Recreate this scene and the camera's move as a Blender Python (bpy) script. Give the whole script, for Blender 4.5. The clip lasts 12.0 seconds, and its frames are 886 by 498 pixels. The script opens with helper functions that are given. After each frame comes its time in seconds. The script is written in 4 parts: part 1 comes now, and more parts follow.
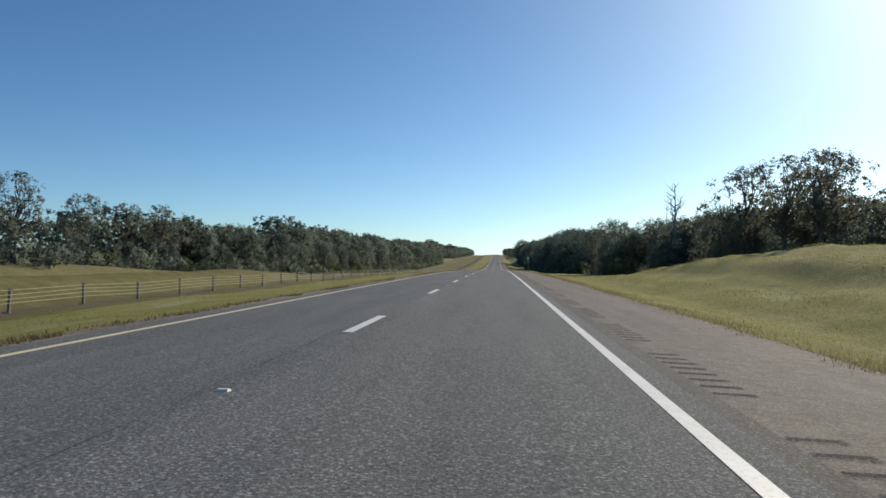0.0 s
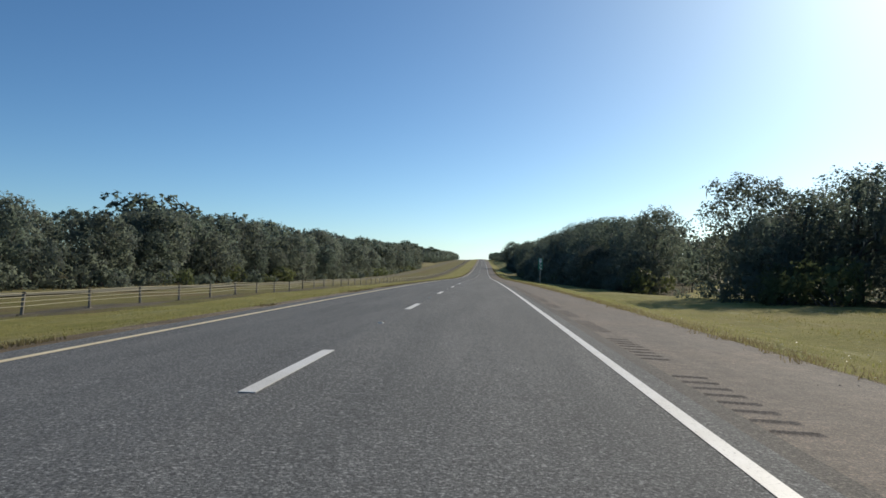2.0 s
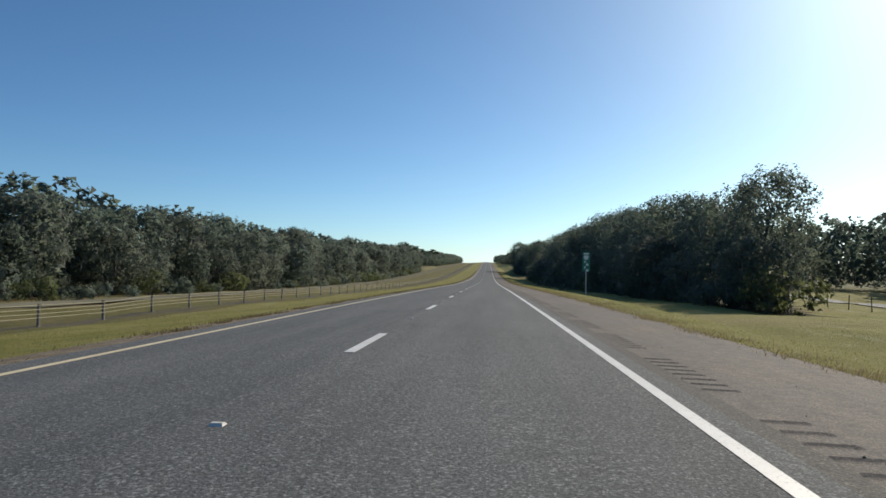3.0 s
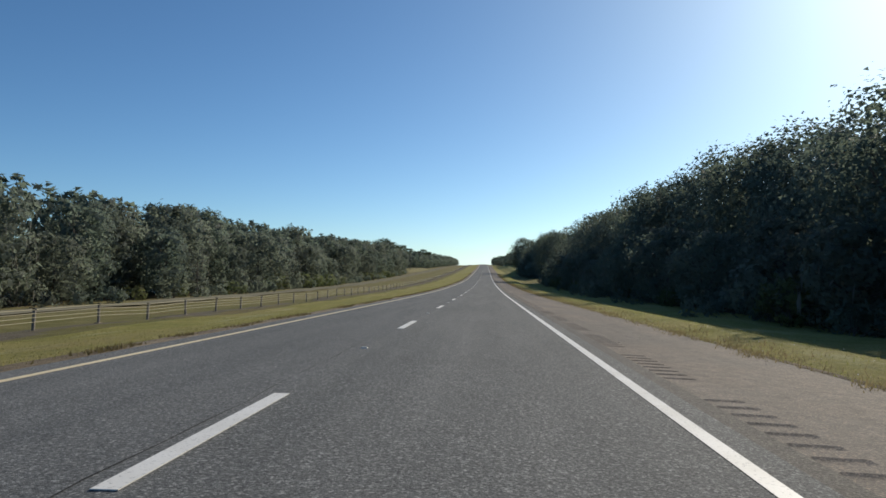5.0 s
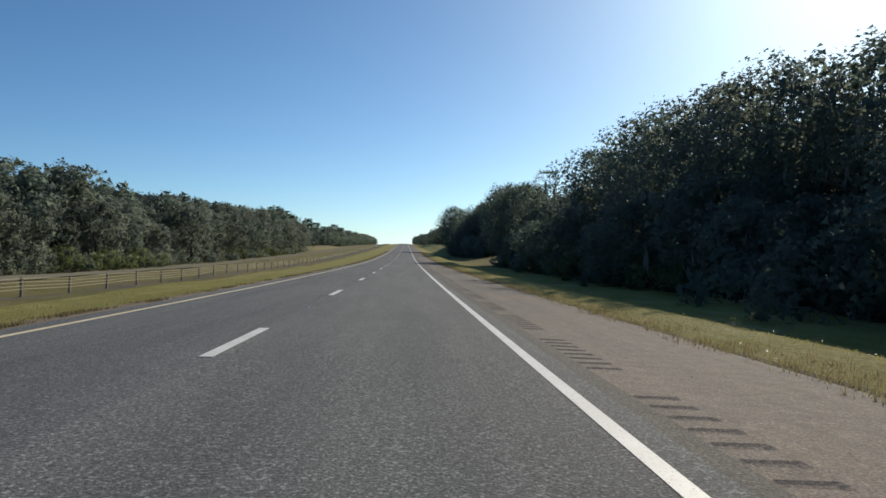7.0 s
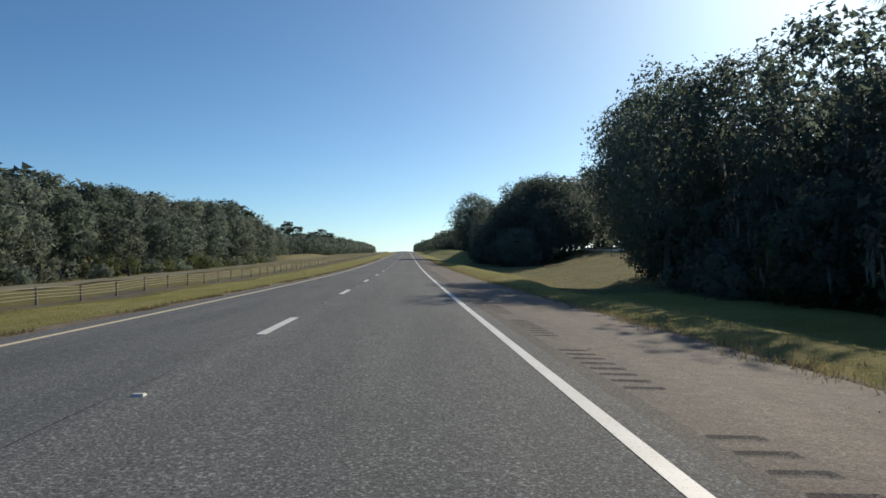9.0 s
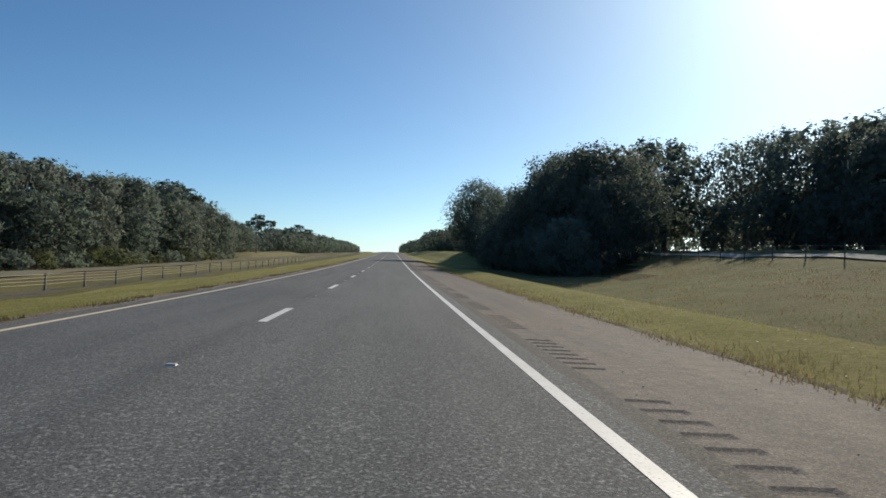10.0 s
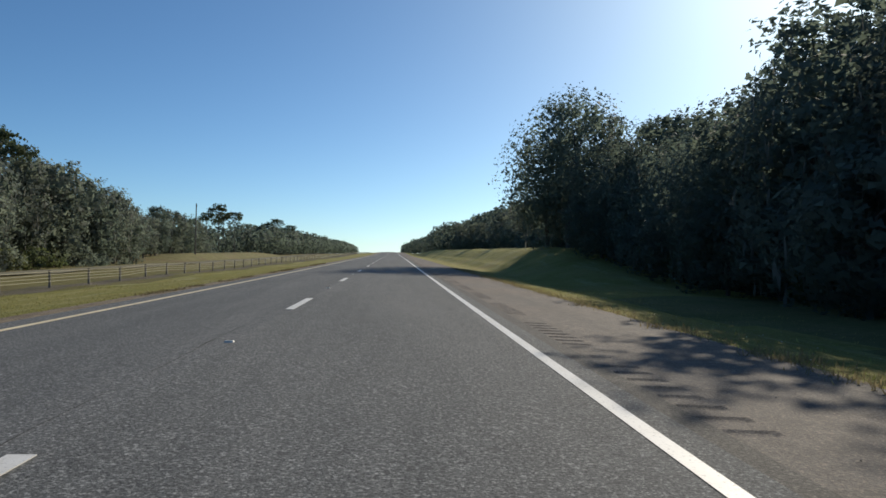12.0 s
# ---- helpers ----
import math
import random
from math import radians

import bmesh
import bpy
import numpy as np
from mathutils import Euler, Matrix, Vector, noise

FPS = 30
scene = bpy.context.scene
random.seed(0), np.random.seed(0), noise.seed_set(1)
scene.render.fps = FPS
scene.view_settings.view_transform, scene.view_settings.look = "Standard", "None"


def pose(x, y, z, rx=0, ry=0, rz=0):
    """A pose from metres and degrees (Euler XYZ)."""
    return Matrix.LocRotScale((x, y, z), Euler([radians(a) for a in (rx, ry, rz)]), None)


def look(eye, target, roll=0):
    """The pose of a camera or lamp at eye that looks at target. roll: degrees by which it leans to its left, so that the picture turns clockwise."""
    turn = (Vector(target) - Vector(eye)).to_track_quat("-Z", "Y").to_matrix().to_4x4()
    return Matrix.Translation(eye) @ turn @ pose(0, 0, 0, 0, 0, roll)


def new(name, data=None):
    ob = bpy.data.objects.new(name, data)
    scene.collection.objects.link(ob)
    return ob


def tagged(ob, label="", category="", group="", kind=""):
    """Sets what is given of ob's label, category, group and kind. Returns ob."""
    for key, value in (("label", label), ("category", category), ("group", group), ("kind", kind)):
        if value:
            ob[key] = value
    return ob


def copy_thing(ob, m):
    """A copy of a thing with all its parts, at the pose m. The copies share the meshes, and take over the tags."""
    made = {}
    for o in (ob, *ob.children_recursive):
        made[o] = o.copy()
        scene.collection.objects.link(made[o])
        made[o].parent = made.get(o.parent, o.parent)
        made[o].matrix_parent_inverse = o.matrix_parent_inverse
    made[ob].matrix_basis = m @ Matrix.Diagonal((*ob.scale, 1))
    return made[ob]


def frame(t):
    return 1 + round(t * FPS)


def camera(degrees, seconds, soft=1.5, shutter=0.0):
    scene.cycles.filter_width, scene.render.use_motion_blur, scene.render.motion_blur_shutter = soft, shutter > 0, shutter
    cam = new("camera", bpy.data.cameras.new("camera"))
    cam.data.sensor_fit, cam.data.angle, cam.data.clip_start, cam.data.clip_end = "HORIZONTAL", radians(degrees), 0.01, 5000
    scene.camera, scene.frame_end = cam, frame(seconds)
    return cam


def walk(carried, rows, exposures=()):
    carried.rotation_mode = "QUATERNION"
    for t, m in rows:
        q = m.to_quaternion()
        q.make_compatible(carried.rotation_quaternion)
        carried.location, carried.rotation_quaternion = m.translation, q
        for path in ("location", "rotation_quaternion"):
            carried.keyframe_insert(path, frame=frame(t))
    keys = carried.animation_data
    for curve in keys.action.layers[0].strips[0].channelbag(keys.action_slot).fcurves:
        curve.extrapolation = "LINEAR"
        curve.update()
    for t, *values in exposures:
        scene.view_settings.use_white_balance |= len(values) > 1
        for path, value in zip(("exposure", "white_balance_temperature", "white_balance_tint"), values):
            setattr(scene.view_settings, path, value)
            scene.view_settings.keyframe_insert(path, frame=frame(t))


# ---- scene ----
# ---- camera and its way along the right lane ----
cam = camera(65.4, 12.0, soft=1.6)
PATH = [
    (0.0, pose(0.231, 0.01, 1.090, 91.049, -0.836, 4.582)),
    (0.5, pose(0.167, 16.29, 1.135, 91.875, -0.629, 4.447)),
    (1.0, pose(0.135, 32.59, 1.170, 91.951, -0.728, 3.976)),
    (1.5, pose(0.047, 48.92, 1.187, 91.554, -1.326, 3.770)),
    (2.0, pose(-0.004, 65.29, 1.177, 91.454, -1.350, 3.409)),
    (2.5, pose(-0.046, 81.71, 1.134, 91.276, -0.554, 3.648)),
    (3.0, pose(-0.075, 98.20, 1.058, 91.753, -0.731, 3.796)),
    (5.0, pose(-0.039, 165.12, 0.466, 92.033, -0.596, 3.591)),
    (5.5, pose(0.038, 182.15, 0.275, 92.331, -1.692, 0.387)),
    (6.0, pose(0.080, 199.35, 0.083, 91.751, -0.131, -2.036)),
    (6.5, pose(0.115, 216.70, -0.094, 90.376, -1.090, -2.926)),
    (7.0, pose(0.165, 234.18, -0.239, 90.503, -0.976, -2.993)),
    (9.0, pose(0.195, 304.55, -0.351, 91.168, 0.066, -2.906)),
    (9.5, pose(0.171, 322.21, -0.289, 91.122, -0.942, -3.500)),
    (10.0, pose(0.136, 339.95, -0.187, 91.387, -1.458, -4.159)),
    (10.5, pose(0.115, 357.80, -0.035, 91.642, -0.677, -4.468)),
    (11.0, pose(0.070, 375.73, 0.175, 91.601, -0.372, -4.009)),
    (11.5, pose(-0.014, 393.71, 0.439, 91.399, -1.351, -3.741)),
    (12.0, pose(-0.071, 411.72, 0.745, 91.413, -0.955, -4.054)),
]
walk(cam, PATH, exposures=[(0.0, 0.33, 6950, 8), (12.0, 0.33, 6950, 8)])

# ---- sky and sun: low afternoon sun ahead to the right ----
SUN_AZ, SUN_EL = radians(34.5), radians(27.2)
world = bpy.data.worlds.new("sky")
scene.world = world
world.use_nodes = True
wn = world.node_tree
sky = wn.nodes.new("ShaderNodeTexSky")
sky.sky_type = 'NISHITA'
sky.sun_disc = False
sky.sun_elevation, sky.sun_rotation = SUN_EL, SUN_AZ
sky.altitude, sky.air_density, sky.dust_density, sky.ozone_density = 20, 0.66, 0.55, 2.2
clear = wn.nodes.new("ShaderNodeHueSaturation")
clear.inputs["Saturation"].default_value = 1.14
tint = wn.nodes.new("ShaderNodeMixRGB")
tint.blend_type = 'MULTIPLY'
tint.inputs[0].default_value, tint.inputs[2].default_value = 1.0, (0.80, 1.02, 1.11, 1)
wn.links.new(sky.outputs[0], clear.inputs["Color"])
wn.links.new(clear.outputs[0], tint.inputs[1])
split, join = wn.nodes.new("ShaderNodeSeparateColor"), wn.nodes.new("ShaderNodeCombineColor")
cool, calm = wn.nodes.new("ShaderNodeMath"), wn.nodes.new("ShaderNodeMath")
cool.operation, calm.operation = 'MAXIMUM', 'MINIMUM'
wn.links.new(tint.outputs[0], split.inputs[0])
for node_, channel in ((cool, "Blue"), (calm, "Red")):
    wn.links.new(split.outputs[channel], node_.inputs[0])
    wn.links.new(split.outputs["Green"], node_.inputs[1])
    wn.links.new(node_.outputs[0], join.inputs[channel])
wn.links.new(split.outputs["Green"], join.inputs["Green"])
wn.links.new(join.outputs[0], wn.nodes["Background"].inputs[0])
wn.nodes["Background"].inputs[1].default_value = 0.086
lamp = bpy.data.lights.new("sun", 'SUN')
lamp.energy, lamp.angle, lamp.color = 3.2, radians(0.53), (1.0, 0.93, 0.82)
sun_dir = Vector((math.sin(SUN_AZ) * math.cos(SUN_EL), math.cos(SUN_AZ) * math.cos(SUN_EL), math.sin(SUN_EL)))
sun = new("sun", lamp)
sun.matrix_world = look(sun_dir * 200, (0, 0, 0))


# ---- materials ----
def material(name):
    m = bpy.data.materials.new(name)
    m.use_nodes = True
    nt = m.node_tree
    return m, nt, nt.nodes["Principled BSDF"]


def noise_ramp(nt, scale, stops, detail=6.0, rough=0.6, vec=None, stretch=None):
    """A noise in world metres, coloured by stops of (place, colour)."""
    if vec is None:
        vec = nt.nodes.new("ShaderNodeNewGeometry").outputs["Position"]
    if stretch:
        mp = nt.nodes.new("ShaderNodeMapping")
        mp.inputs["Scale"].default_value = stretch
        nt.links.new(vec, mp.inputs["Vector"])
        vec = mp.outputs[0]
    tex = nt.nodes.new("ShaderNodeTexNoise")
    tex.inputs["Scale"].default_value, tex.inputs["Detail"].default_value, tex.inputs["Roughness"].default_value = scale, detail, rough
    nt.links.new(vec, tex.inputs["Vector"])
    ramp = nt.nodes.new("ShaderNodeValToRGB")
    el = ramp.color_ramp.elements
    while len(el) < len(stops):
        el.new(0.5)
    for e, (p, c) in zip(el, stops):
        e.position, e.color = p, (*c, 1)
    nt.links.new(tex.outputs["Fac"], ramp.inputs[0])
    return ramp.outputs[0], tex.outputs["Fac"]


def mix(nt, a, b, fac, kind='MIX'):
    n = nt.nodes.new("ShaderNodeMixRGB")
    n.blend_type = kind
    for sock, v in ((n.inputs[0], fac), (n.inputs[1], a), (n.inputs[2], b)):
        if isinstance(v, (int, float)):
            sock.default_value = v
        elif isinstance(v, tuple):
            sock.default_value = (*v, 1)
        else:
            nt.links.new(v, sock)
    return n.outputs[0]


def bump(nt, p, height, strength, dist):
    b = nt.nodes.new("ShaderNodeBump")
    b.inputs["Strength"].default_value, b.inputs["Distance"].default_value = strength, dist
    nt.links.new(height, b.inputs["Height"])
    nt.links.new(b.outputs[0], p.inputs["Normal"])


def asphalt(name, dark, light, patch, speck, blotch=0.06):
    m, nt, p = material(name)
    fine, h = noise_ramp(nt, 48.0, [(0.36, dark), (0.62, light)], 3.0, 0.8)
    chips, _ = noise_ramp(nt, 30.0, [(0.53, (1, 1, 1)), (0.63, speck)], 2.0, 0.9)
    large, _ = noise_ramp(nt, 0.9, [(0.35, (0.84, 0.84, 0.84)), (0.7, (1.12, 1.1, 1.08))], 4.0, 0.6, stretch=(1.5, 0.10, 1))
    stain, _ = noise_ramp(nt, 0.22, [(0.45, (1, 1, 1)), (0.75, patch)], 5.0, 0.6)
    mottle, _ = noise_ramp(nt, 4.5, [(0.34, (1 - blotch, 1 - blotch, 1 - blotch)), (0.66, (1 + blotch, 1 + blotch, 1 + blotch))], 5.0, 0.7)
    c = mix(nt, mix(nt, mix(nt, fine, mottle, 1.0, 'MULTIPLY'), large, 1.0, 'MULTIPLY'), stain, 1.0, 'MULTIPLY')
    nt.links.new(mix(nt, c, chips, 1.0, 'MULTIPLY'), p.inputs["Base Color"])
    p.inputs["Roughness"].default_value = 0.88
    p.inputs["Specular IOR Level"].default_value = 0.22
    bump(nt, p, h, 0.7, 0.008)
    return m


MAT_LANE = asphalt("lane_asphalt", (0.050, 0.052, 0.053), (0.170, 0.174, 0.172), (0.9, 0.9, 0.9), (2.35, 2.33, 2.28))
MAT_SHOULDER = asphalt("shoulder_asphalt", (0.082, 0.072, 0.063), (0.212, 0.185, 0.160), (1.2, 1.12, 1.05), (1.7, 1.6, 1.5), 0.2)
MAT_COARSE = asphalt("coarse_joint_asphalt", (0.040, 0.038, 0.035), (0.150, 0.138, 0.122), (1.0, 1.0, 1.0), (2.0, 1.95, 1.85), 0.12)
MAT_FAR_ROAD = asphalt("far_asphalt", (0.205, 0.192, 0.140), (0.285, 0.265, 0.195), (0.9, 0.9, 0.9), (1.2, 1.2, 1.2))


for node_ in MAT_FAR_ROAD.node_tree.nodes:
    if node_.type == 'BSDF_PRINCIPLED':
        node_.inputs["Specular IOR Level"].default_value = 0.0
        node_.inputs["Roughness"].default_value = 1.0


def paint(name, colour, worn):
    m, nt, p = material(name)
    c, h = noise_ramp(nt, 38.0, [(0.30, worn), (0.44, colour)], 4.0, 0.7)
    d, _ = noise_ramp(nt, 1.7, [(0.3, (0.84, 0.83, 0.8)), (0.7, (1, 1, 1))], 4.0, 0.6)
    nt.links.new(mix(nt, c, d, 1.0, 'MULTIPLY'), p.inputs["Base Color"])
    p.inputs["Roughness"].default_value = 0.6
    bump(nt, p, h, 0.4, 0.004)
    return m


MAT_WHITE = paint("white_road_paint", (0.79, 0.77, 0.73), (0.36, 0.35, 0.33))
MAT_YELLOW = paint("yellow_road_paint", (0.86, 0.71, 0.45), (0.46, 0.39, 0.27))


def ground_mat(name, a, b, dry, scale=0.35, seed_heads=None):
    m, nt, p = material(name)
    big, _ = noise_ramp(nt, scale, [(0.36, a), (0.62, b)], 6.0, 0.65)
    brown, _ = noise_ramp(nt, 0.09, [(0.50, (0, 0, 0)), (0.70, (1, 1, 1))], 5.0, 0.62)
    c = mix(nt, big, dry, brown)
    tuft, h = noise_ramp(nt, 7.0, [(0.3, (0.62, 0.62, 0.60)), (0.7, (1.2, 1.2, 1.15))], 8.0, 0.75)
    if seed_heads:
        drift, _ = noise_ramp(nt, 0.34, [(0.54, (0, 0, 0)), (0.68, (0.6, 0.6, 0.6))], 6.0, 0.7, stretch=(2.2, 0.35, 2.2))
        c = mix(nt, c, seed_heads, drift)
    nt.links.new(mix(nt, c, tuft, 1.0, 'MULTIPLY'), p.inputs["Base Color"])
    p.inputs["Roughness"].default_value = 0.95
    p.inputs["Specular IOR Level"].default_value = 0.1
    bump(nt, p, h, 0.9, 0.12)
    return m


MAT_GRASS = ground_mat("mown_grass", (0.250, 0.240, 0.068), (0.350, 0.312, 0.108), (0.350, 0.285, 0.125), 0.35, (0.44, 0.42, 0.24))
MAT_MEDIAN = ground_mat("dry_median_grass", (0.165, 0.156, 0.058), (0.240, 0.208, 0.092), (0.200, 0.150, 0.082), 0.6)
MAT_MOWSTRIP = ground_mat("bare_mow_strip", (0.150, 0.126, 0.094), (0.225, 0.192, 0.145), (0.160, 0.146, 0.076), 0.9)
MAT_LITTER = ground_mat("forest_floor", (0.060, 0.048, 0.022), (0.085, 0.075, 0.025), (0.070, 0.045, 0.025))
MAT_PASTURE = ground_mat("rough_pasture", (0.165, 0.164, 0.066), (0.240, 0.218, 0.100), (0.205, 0.165, 0.090), 0.5)
MAT_ROADSIDE = ground_mat("dry_roadside_grass", (0.190, 0.176, 0.080), (0.265, 0.232, 0.115), (0.235, 0.180, 0.105), 0.5)
MAT_SAND = ground_mat("sandy_edge", (0.25, 0.195, 0.145), (0.36, 0.295, 0.225), (0.17, 0.13, 0.085), 2.5)


def leaf_mat(name, a, b, through_col, share=0.4):
    """Leaves that let some light through; each leaf spray differs a little."""
    m, nt, p = material(name)
    geo = nt.nodes.new("ShaderNodeNewGeometry")
    info = nt.nodes.new("ShaderNodeObjectInfo")
    ramp = nt.nodes.new("ShaderNodeValToRGB")
    el = ramp.color_ramp.elements
    el[0].color, el[1].color = (*a, 1), (*b, 1)
    nt.links.new(geo.outputs["Random Per Island"], ramp.inputs[0])
    hsv = nt.nodes.new("ShaderNodeHueSaturation")
    mr = nt.nodes.new("ShaderNodeMapRange")
    mr.inputs["To Min"].default_value, mr.inputs["To Max"].default_value = 0.73, 1.30
    nt.links.new(info.outputs["Random"], mr.inputs["Value"])
    nt.links.new(mr.outputs[0], hsv.inputs["Value"])
    wn_ = nt.nodes.new("ShaderNodeTexWhiteNoise")
    wn_.noise_dimensions = '1D'
    nt.links.new(info.outputs["Random"], wn_.inputs["W"])
    hr = nt.nodes.new("ShaderNodeMapRange")
    hr.inputs["To Min"].default_value, hr.inputs["To Max"].default_value = 0.478, 0.530
    nt.links.new(wn_.outputs["Value"], hr.inputs["Value"])
    nt.links.new(hr.outputs[0], hsv.inputs["Hue"])
    nt.links.new(ramp.outputs[0], hsv.inputs["Color"])
    nt.links.new(hsv.outputs[0], p.inputs["Base Color"])
    p.inputs["Roughness"].default_value = 0.7
    p.inputs["Specular IOR Level"].default_value = 0.2
    tr = nt.nodes.new("ShaderNodeBsdfTranslucent")
    nt.links.new(mix(nt, hsv.outputs[0], through_col, 0.5), tr.inputs["Color"])
    ms = nt.nodes.new("ShaderNodeMixShader")
    ms.inputs[0].default_value = share
    nt.links.new(p.outputs[0], ms.inputs[1])
    nt.links.new(tr.outputs[0], ms.inputs[2])
    nt.links.new(ms.outputs[0], nt.nodes["Material Output"].inputs[0])
    return m


MAT_OAK = leaf_mat("live_oak_leaves", (0.086, 0.113, 0.098), (0.108, 0.136, 0.116), (0.30, 0.37, 0.27), 0.52)
MAT_OLIVE = leaf_mat("pale_oak_leaves", (0.098, 0.118, 0.098), (0.120, 0.140, 0.114), (0.32, 0.37, 0.27), 0.52)
MAT_AUTUMN = leaf_mat("browning_leaves", (0.086, 0.090, 0.066), (0.150, 0.150, 0.112), (0.30, 0.30, 0.21), 0.55)
MAT_PINE = leaf_mat("pine_needles", (0.040, 0.056, 0.032), (0.085, 0.105, 0.055), (0.15, 0.18, 0.08), 0.35)
MAT_SHRUB = leaf_mat("shrub_leaves", (0.070, 0.085, 0.038), (0.122, 0.138, 0.062), (0.25, 0.29, 0.12))
MAT_PALM = leaf_mat("palm_fronds", (0.070, 0.095, 0.035), (0.14, 0.165, 0.065), (0.2, 0.24, 0.08), 0.3)
MAT_MOSS = leaf_mat("hanging_moss", (0.14, 0.145, 0.125), (0.21, 0.21, 0.185), (0.3, 0.3, 0.26), 0.45)
MAT_BLADE = leaf_mat("grass_blades", (0.200, 0.210, 0.055), (0.380, 0.340, 0.120), (0.50, 0.48, 0.16), 0.45)
MAT_DRYBLADE = leaf_mat("dry_grass_blades", (0.190, 0.165, 0.080), (0.390, 0.330, 0.180), (0.45, 0.36, 0.18), 0.4)


def bark_mat(name, a, b):
    m, nt, p = material(name)
    c, h = noise_ramp(nt, 9.0, [(0.3, a), (0.7, b)], 6.0, 0.7, stretch=(1, 1, 0.2))
    nt.links.new(c, p.inputs["Base Color"])
    p.inputs["Roughness"].default_value = 0.9
    bump(nt, p, h, 0.8, 0.03)
    return m


MAT_BARK = bark_mat("oak_bark", (0.060, 0.052, 0.044), (0.150, 0.130, 0.110))
MAT_DEAD = bark_mat("bleached_wood", (0.16, 0.145, 0.13), (0.34, 0.31, 0.28))
MAT_POLEWOOD = bark_mat("weathered_pole_wood", (0.09, 0.075, 0.06), (0.19, 0.165, 0.14))


def metal(name, a, b, metallic, rough):
    m, nt, p = material(name)
    c, h = noise_ramp(nt, 14.0, [(0.35, a), (0.68, b)], 5.0, 0.6)
    nt.links.new(c, p.inputs["Base Color"])
    p.inputs["Metallic"].default_value, p.inputs["Roughness"].default_value = metallic, rough
    bump(nt, p, h, 0.2, 0.002)
    return m


MAT_POST = metal("weathered_steel_post", (0.15, 0.132, 0.105), (0.26, 0.23, 0.185), 0.0, 0.7)
MAT_SLEEVE = metal("dark_post_cap", (0.02, 0.02, 0.02), (0.05, 0.048, 0.045), 0.0, 0.6)
MAT_CABLE = metal("wire_rope", (0.30, 0.27, 0.16), (0.42, 0.38, 0.24), 0.1, 0.6)
MAT_SIGN = metal("green_sign_sheet", (0.010, 0.17, 0.105), (0.014, 0.21, 0.13), 0.0, 0.45)
MAT_SIGNWHITE = metal("white_sign_sheet", (0.66, 0.66, 0.65), (0.74, 0.74, 0.73), 0.0, 0.45)
MAT_ALU = metal("aluminium", (0.40, 0.40, 0.40), (0.55, 0.55, 0.55), 0.8, 0.4)
MAT_RPM = metal("marker_lens", (0.55, 0.52, 0.46), (0.70, 0.67, 0.60), 0.0, 0.7)
MAT_STONE = metal("loose_stone", (0.05, 0.045, 0.04), (0.30, 0.27, 0.23), 0.0, 0.9)


# ---- helpers for meshes ----
def np_mesh(name, v, faces, mat, smooth=False):
    """A mesh of faces that all have the same number of corners."""
    v, faces = np.asarray(v, np.float32), np.asarray(faces, np.int32)
    me = bpy.data.meshes.new(name)
    me.vertices.add(len(v))
    me.vertices.foreach_set("co", v.ravel())
    k = faces.shape[1]
    me.loops.add(faces.size)
    me.loops.foreach_set("vertex_index", faces.ravel())
    me.polygons.add(len(faces))
    me.polygons.foreach_set("loop_start", np.arange(len(faces), dtype=np.int32) * k)
    me.polygons.foreach_set("use_smooth", np.full(len(faces), smooth))
    me.update(calc_edges=True)
    me.validate()
    me.materials.append(mat)
    return me


def part(name, me, parent, label=""):
    ob = new(name, me)
    ob.parent = parent
    if label:
        tagged(ob, label)
    return ob


def bm_mesh(name, bm, mat, smooth=False):
    me = bpy.data.meshes.new(name)
    bm.normal_update()
    bm.to_mesh(me)
    bm.free()
    me.materials.append(mat)
    if smooth:
        for f in me.polygons:
            f.use_smooth = True
    return me


def box_bm(sx, sy, sz, at=(0, 0, 0), bevel=0.0, bm=None):
    bm = bm or bmesh.new()
    r = bmesh.ops.create_cube(bm, size=1, matrix=Matrix.Translation(at) @ Matrix.Diagonal((sx, sy, sz, 1)))
    if bevel:
        edges = {e for v in r["verts"] for e in v.link_edges}
        bmesh.ops.bevel(bm, geom=list(edges), offset=bevel, segments=1, affect='EDGES')
    return bm


def tube(points, radii, sides=7):
    """Vertices and quads of a tapered tube along points."""
    pts = [Vector(p) for p in points]
    v, f = [], []
    for i, (p, r) in enumerate(zip(pts, radii)):
        d = (pts[min(i + 1, len(pts) - 1)] - pts[max(i - 1, 0)]).normalized()
        a = d.orthogonal().normalized()
        b = d.cross(a)
        for s in range(sides):
            t = 2 * math.pi * s / sides
            v.append(p + (a * math.cos(t) + b * math.sin(t)) * r)
    for i in range(len(pts) - 1):
        for s in range(sides):
            n = (s + 1) % sides
            f.append((i * sides + s, i * sides + n, (i + 1) * sides + n, (i + 1) * sides + s))
    return v, f


def tubes_mesh(name, tubes, mat, sides=7):
    v, f = [], []
    for points, radii in tubes:
        tv, tf = tube(points, radii, sides)
        f += [tuple(i + len(v) for i in q) for q in tf]
        v += tv
    return np_mesh(name, [tuple(p) for p in v], f, mat, True)


# ---- the lie of the land ----
ROAD_Y = np.array([-80, 0, 60, 120, 180, 240, 300, 360, 430, 520, 640, 720, 800, 1000, 1180, 1400, 1800, 4200.0])
ROAD_Z = np.array([-0.1, 0.0, 0.09, -0.18, -0.79, -1.37, -1.45, -1.10, 0.0, 1.84, 4.4, 6.5, 8.1, 11.5, 14.4, 15.8, 12.0, 4.0])


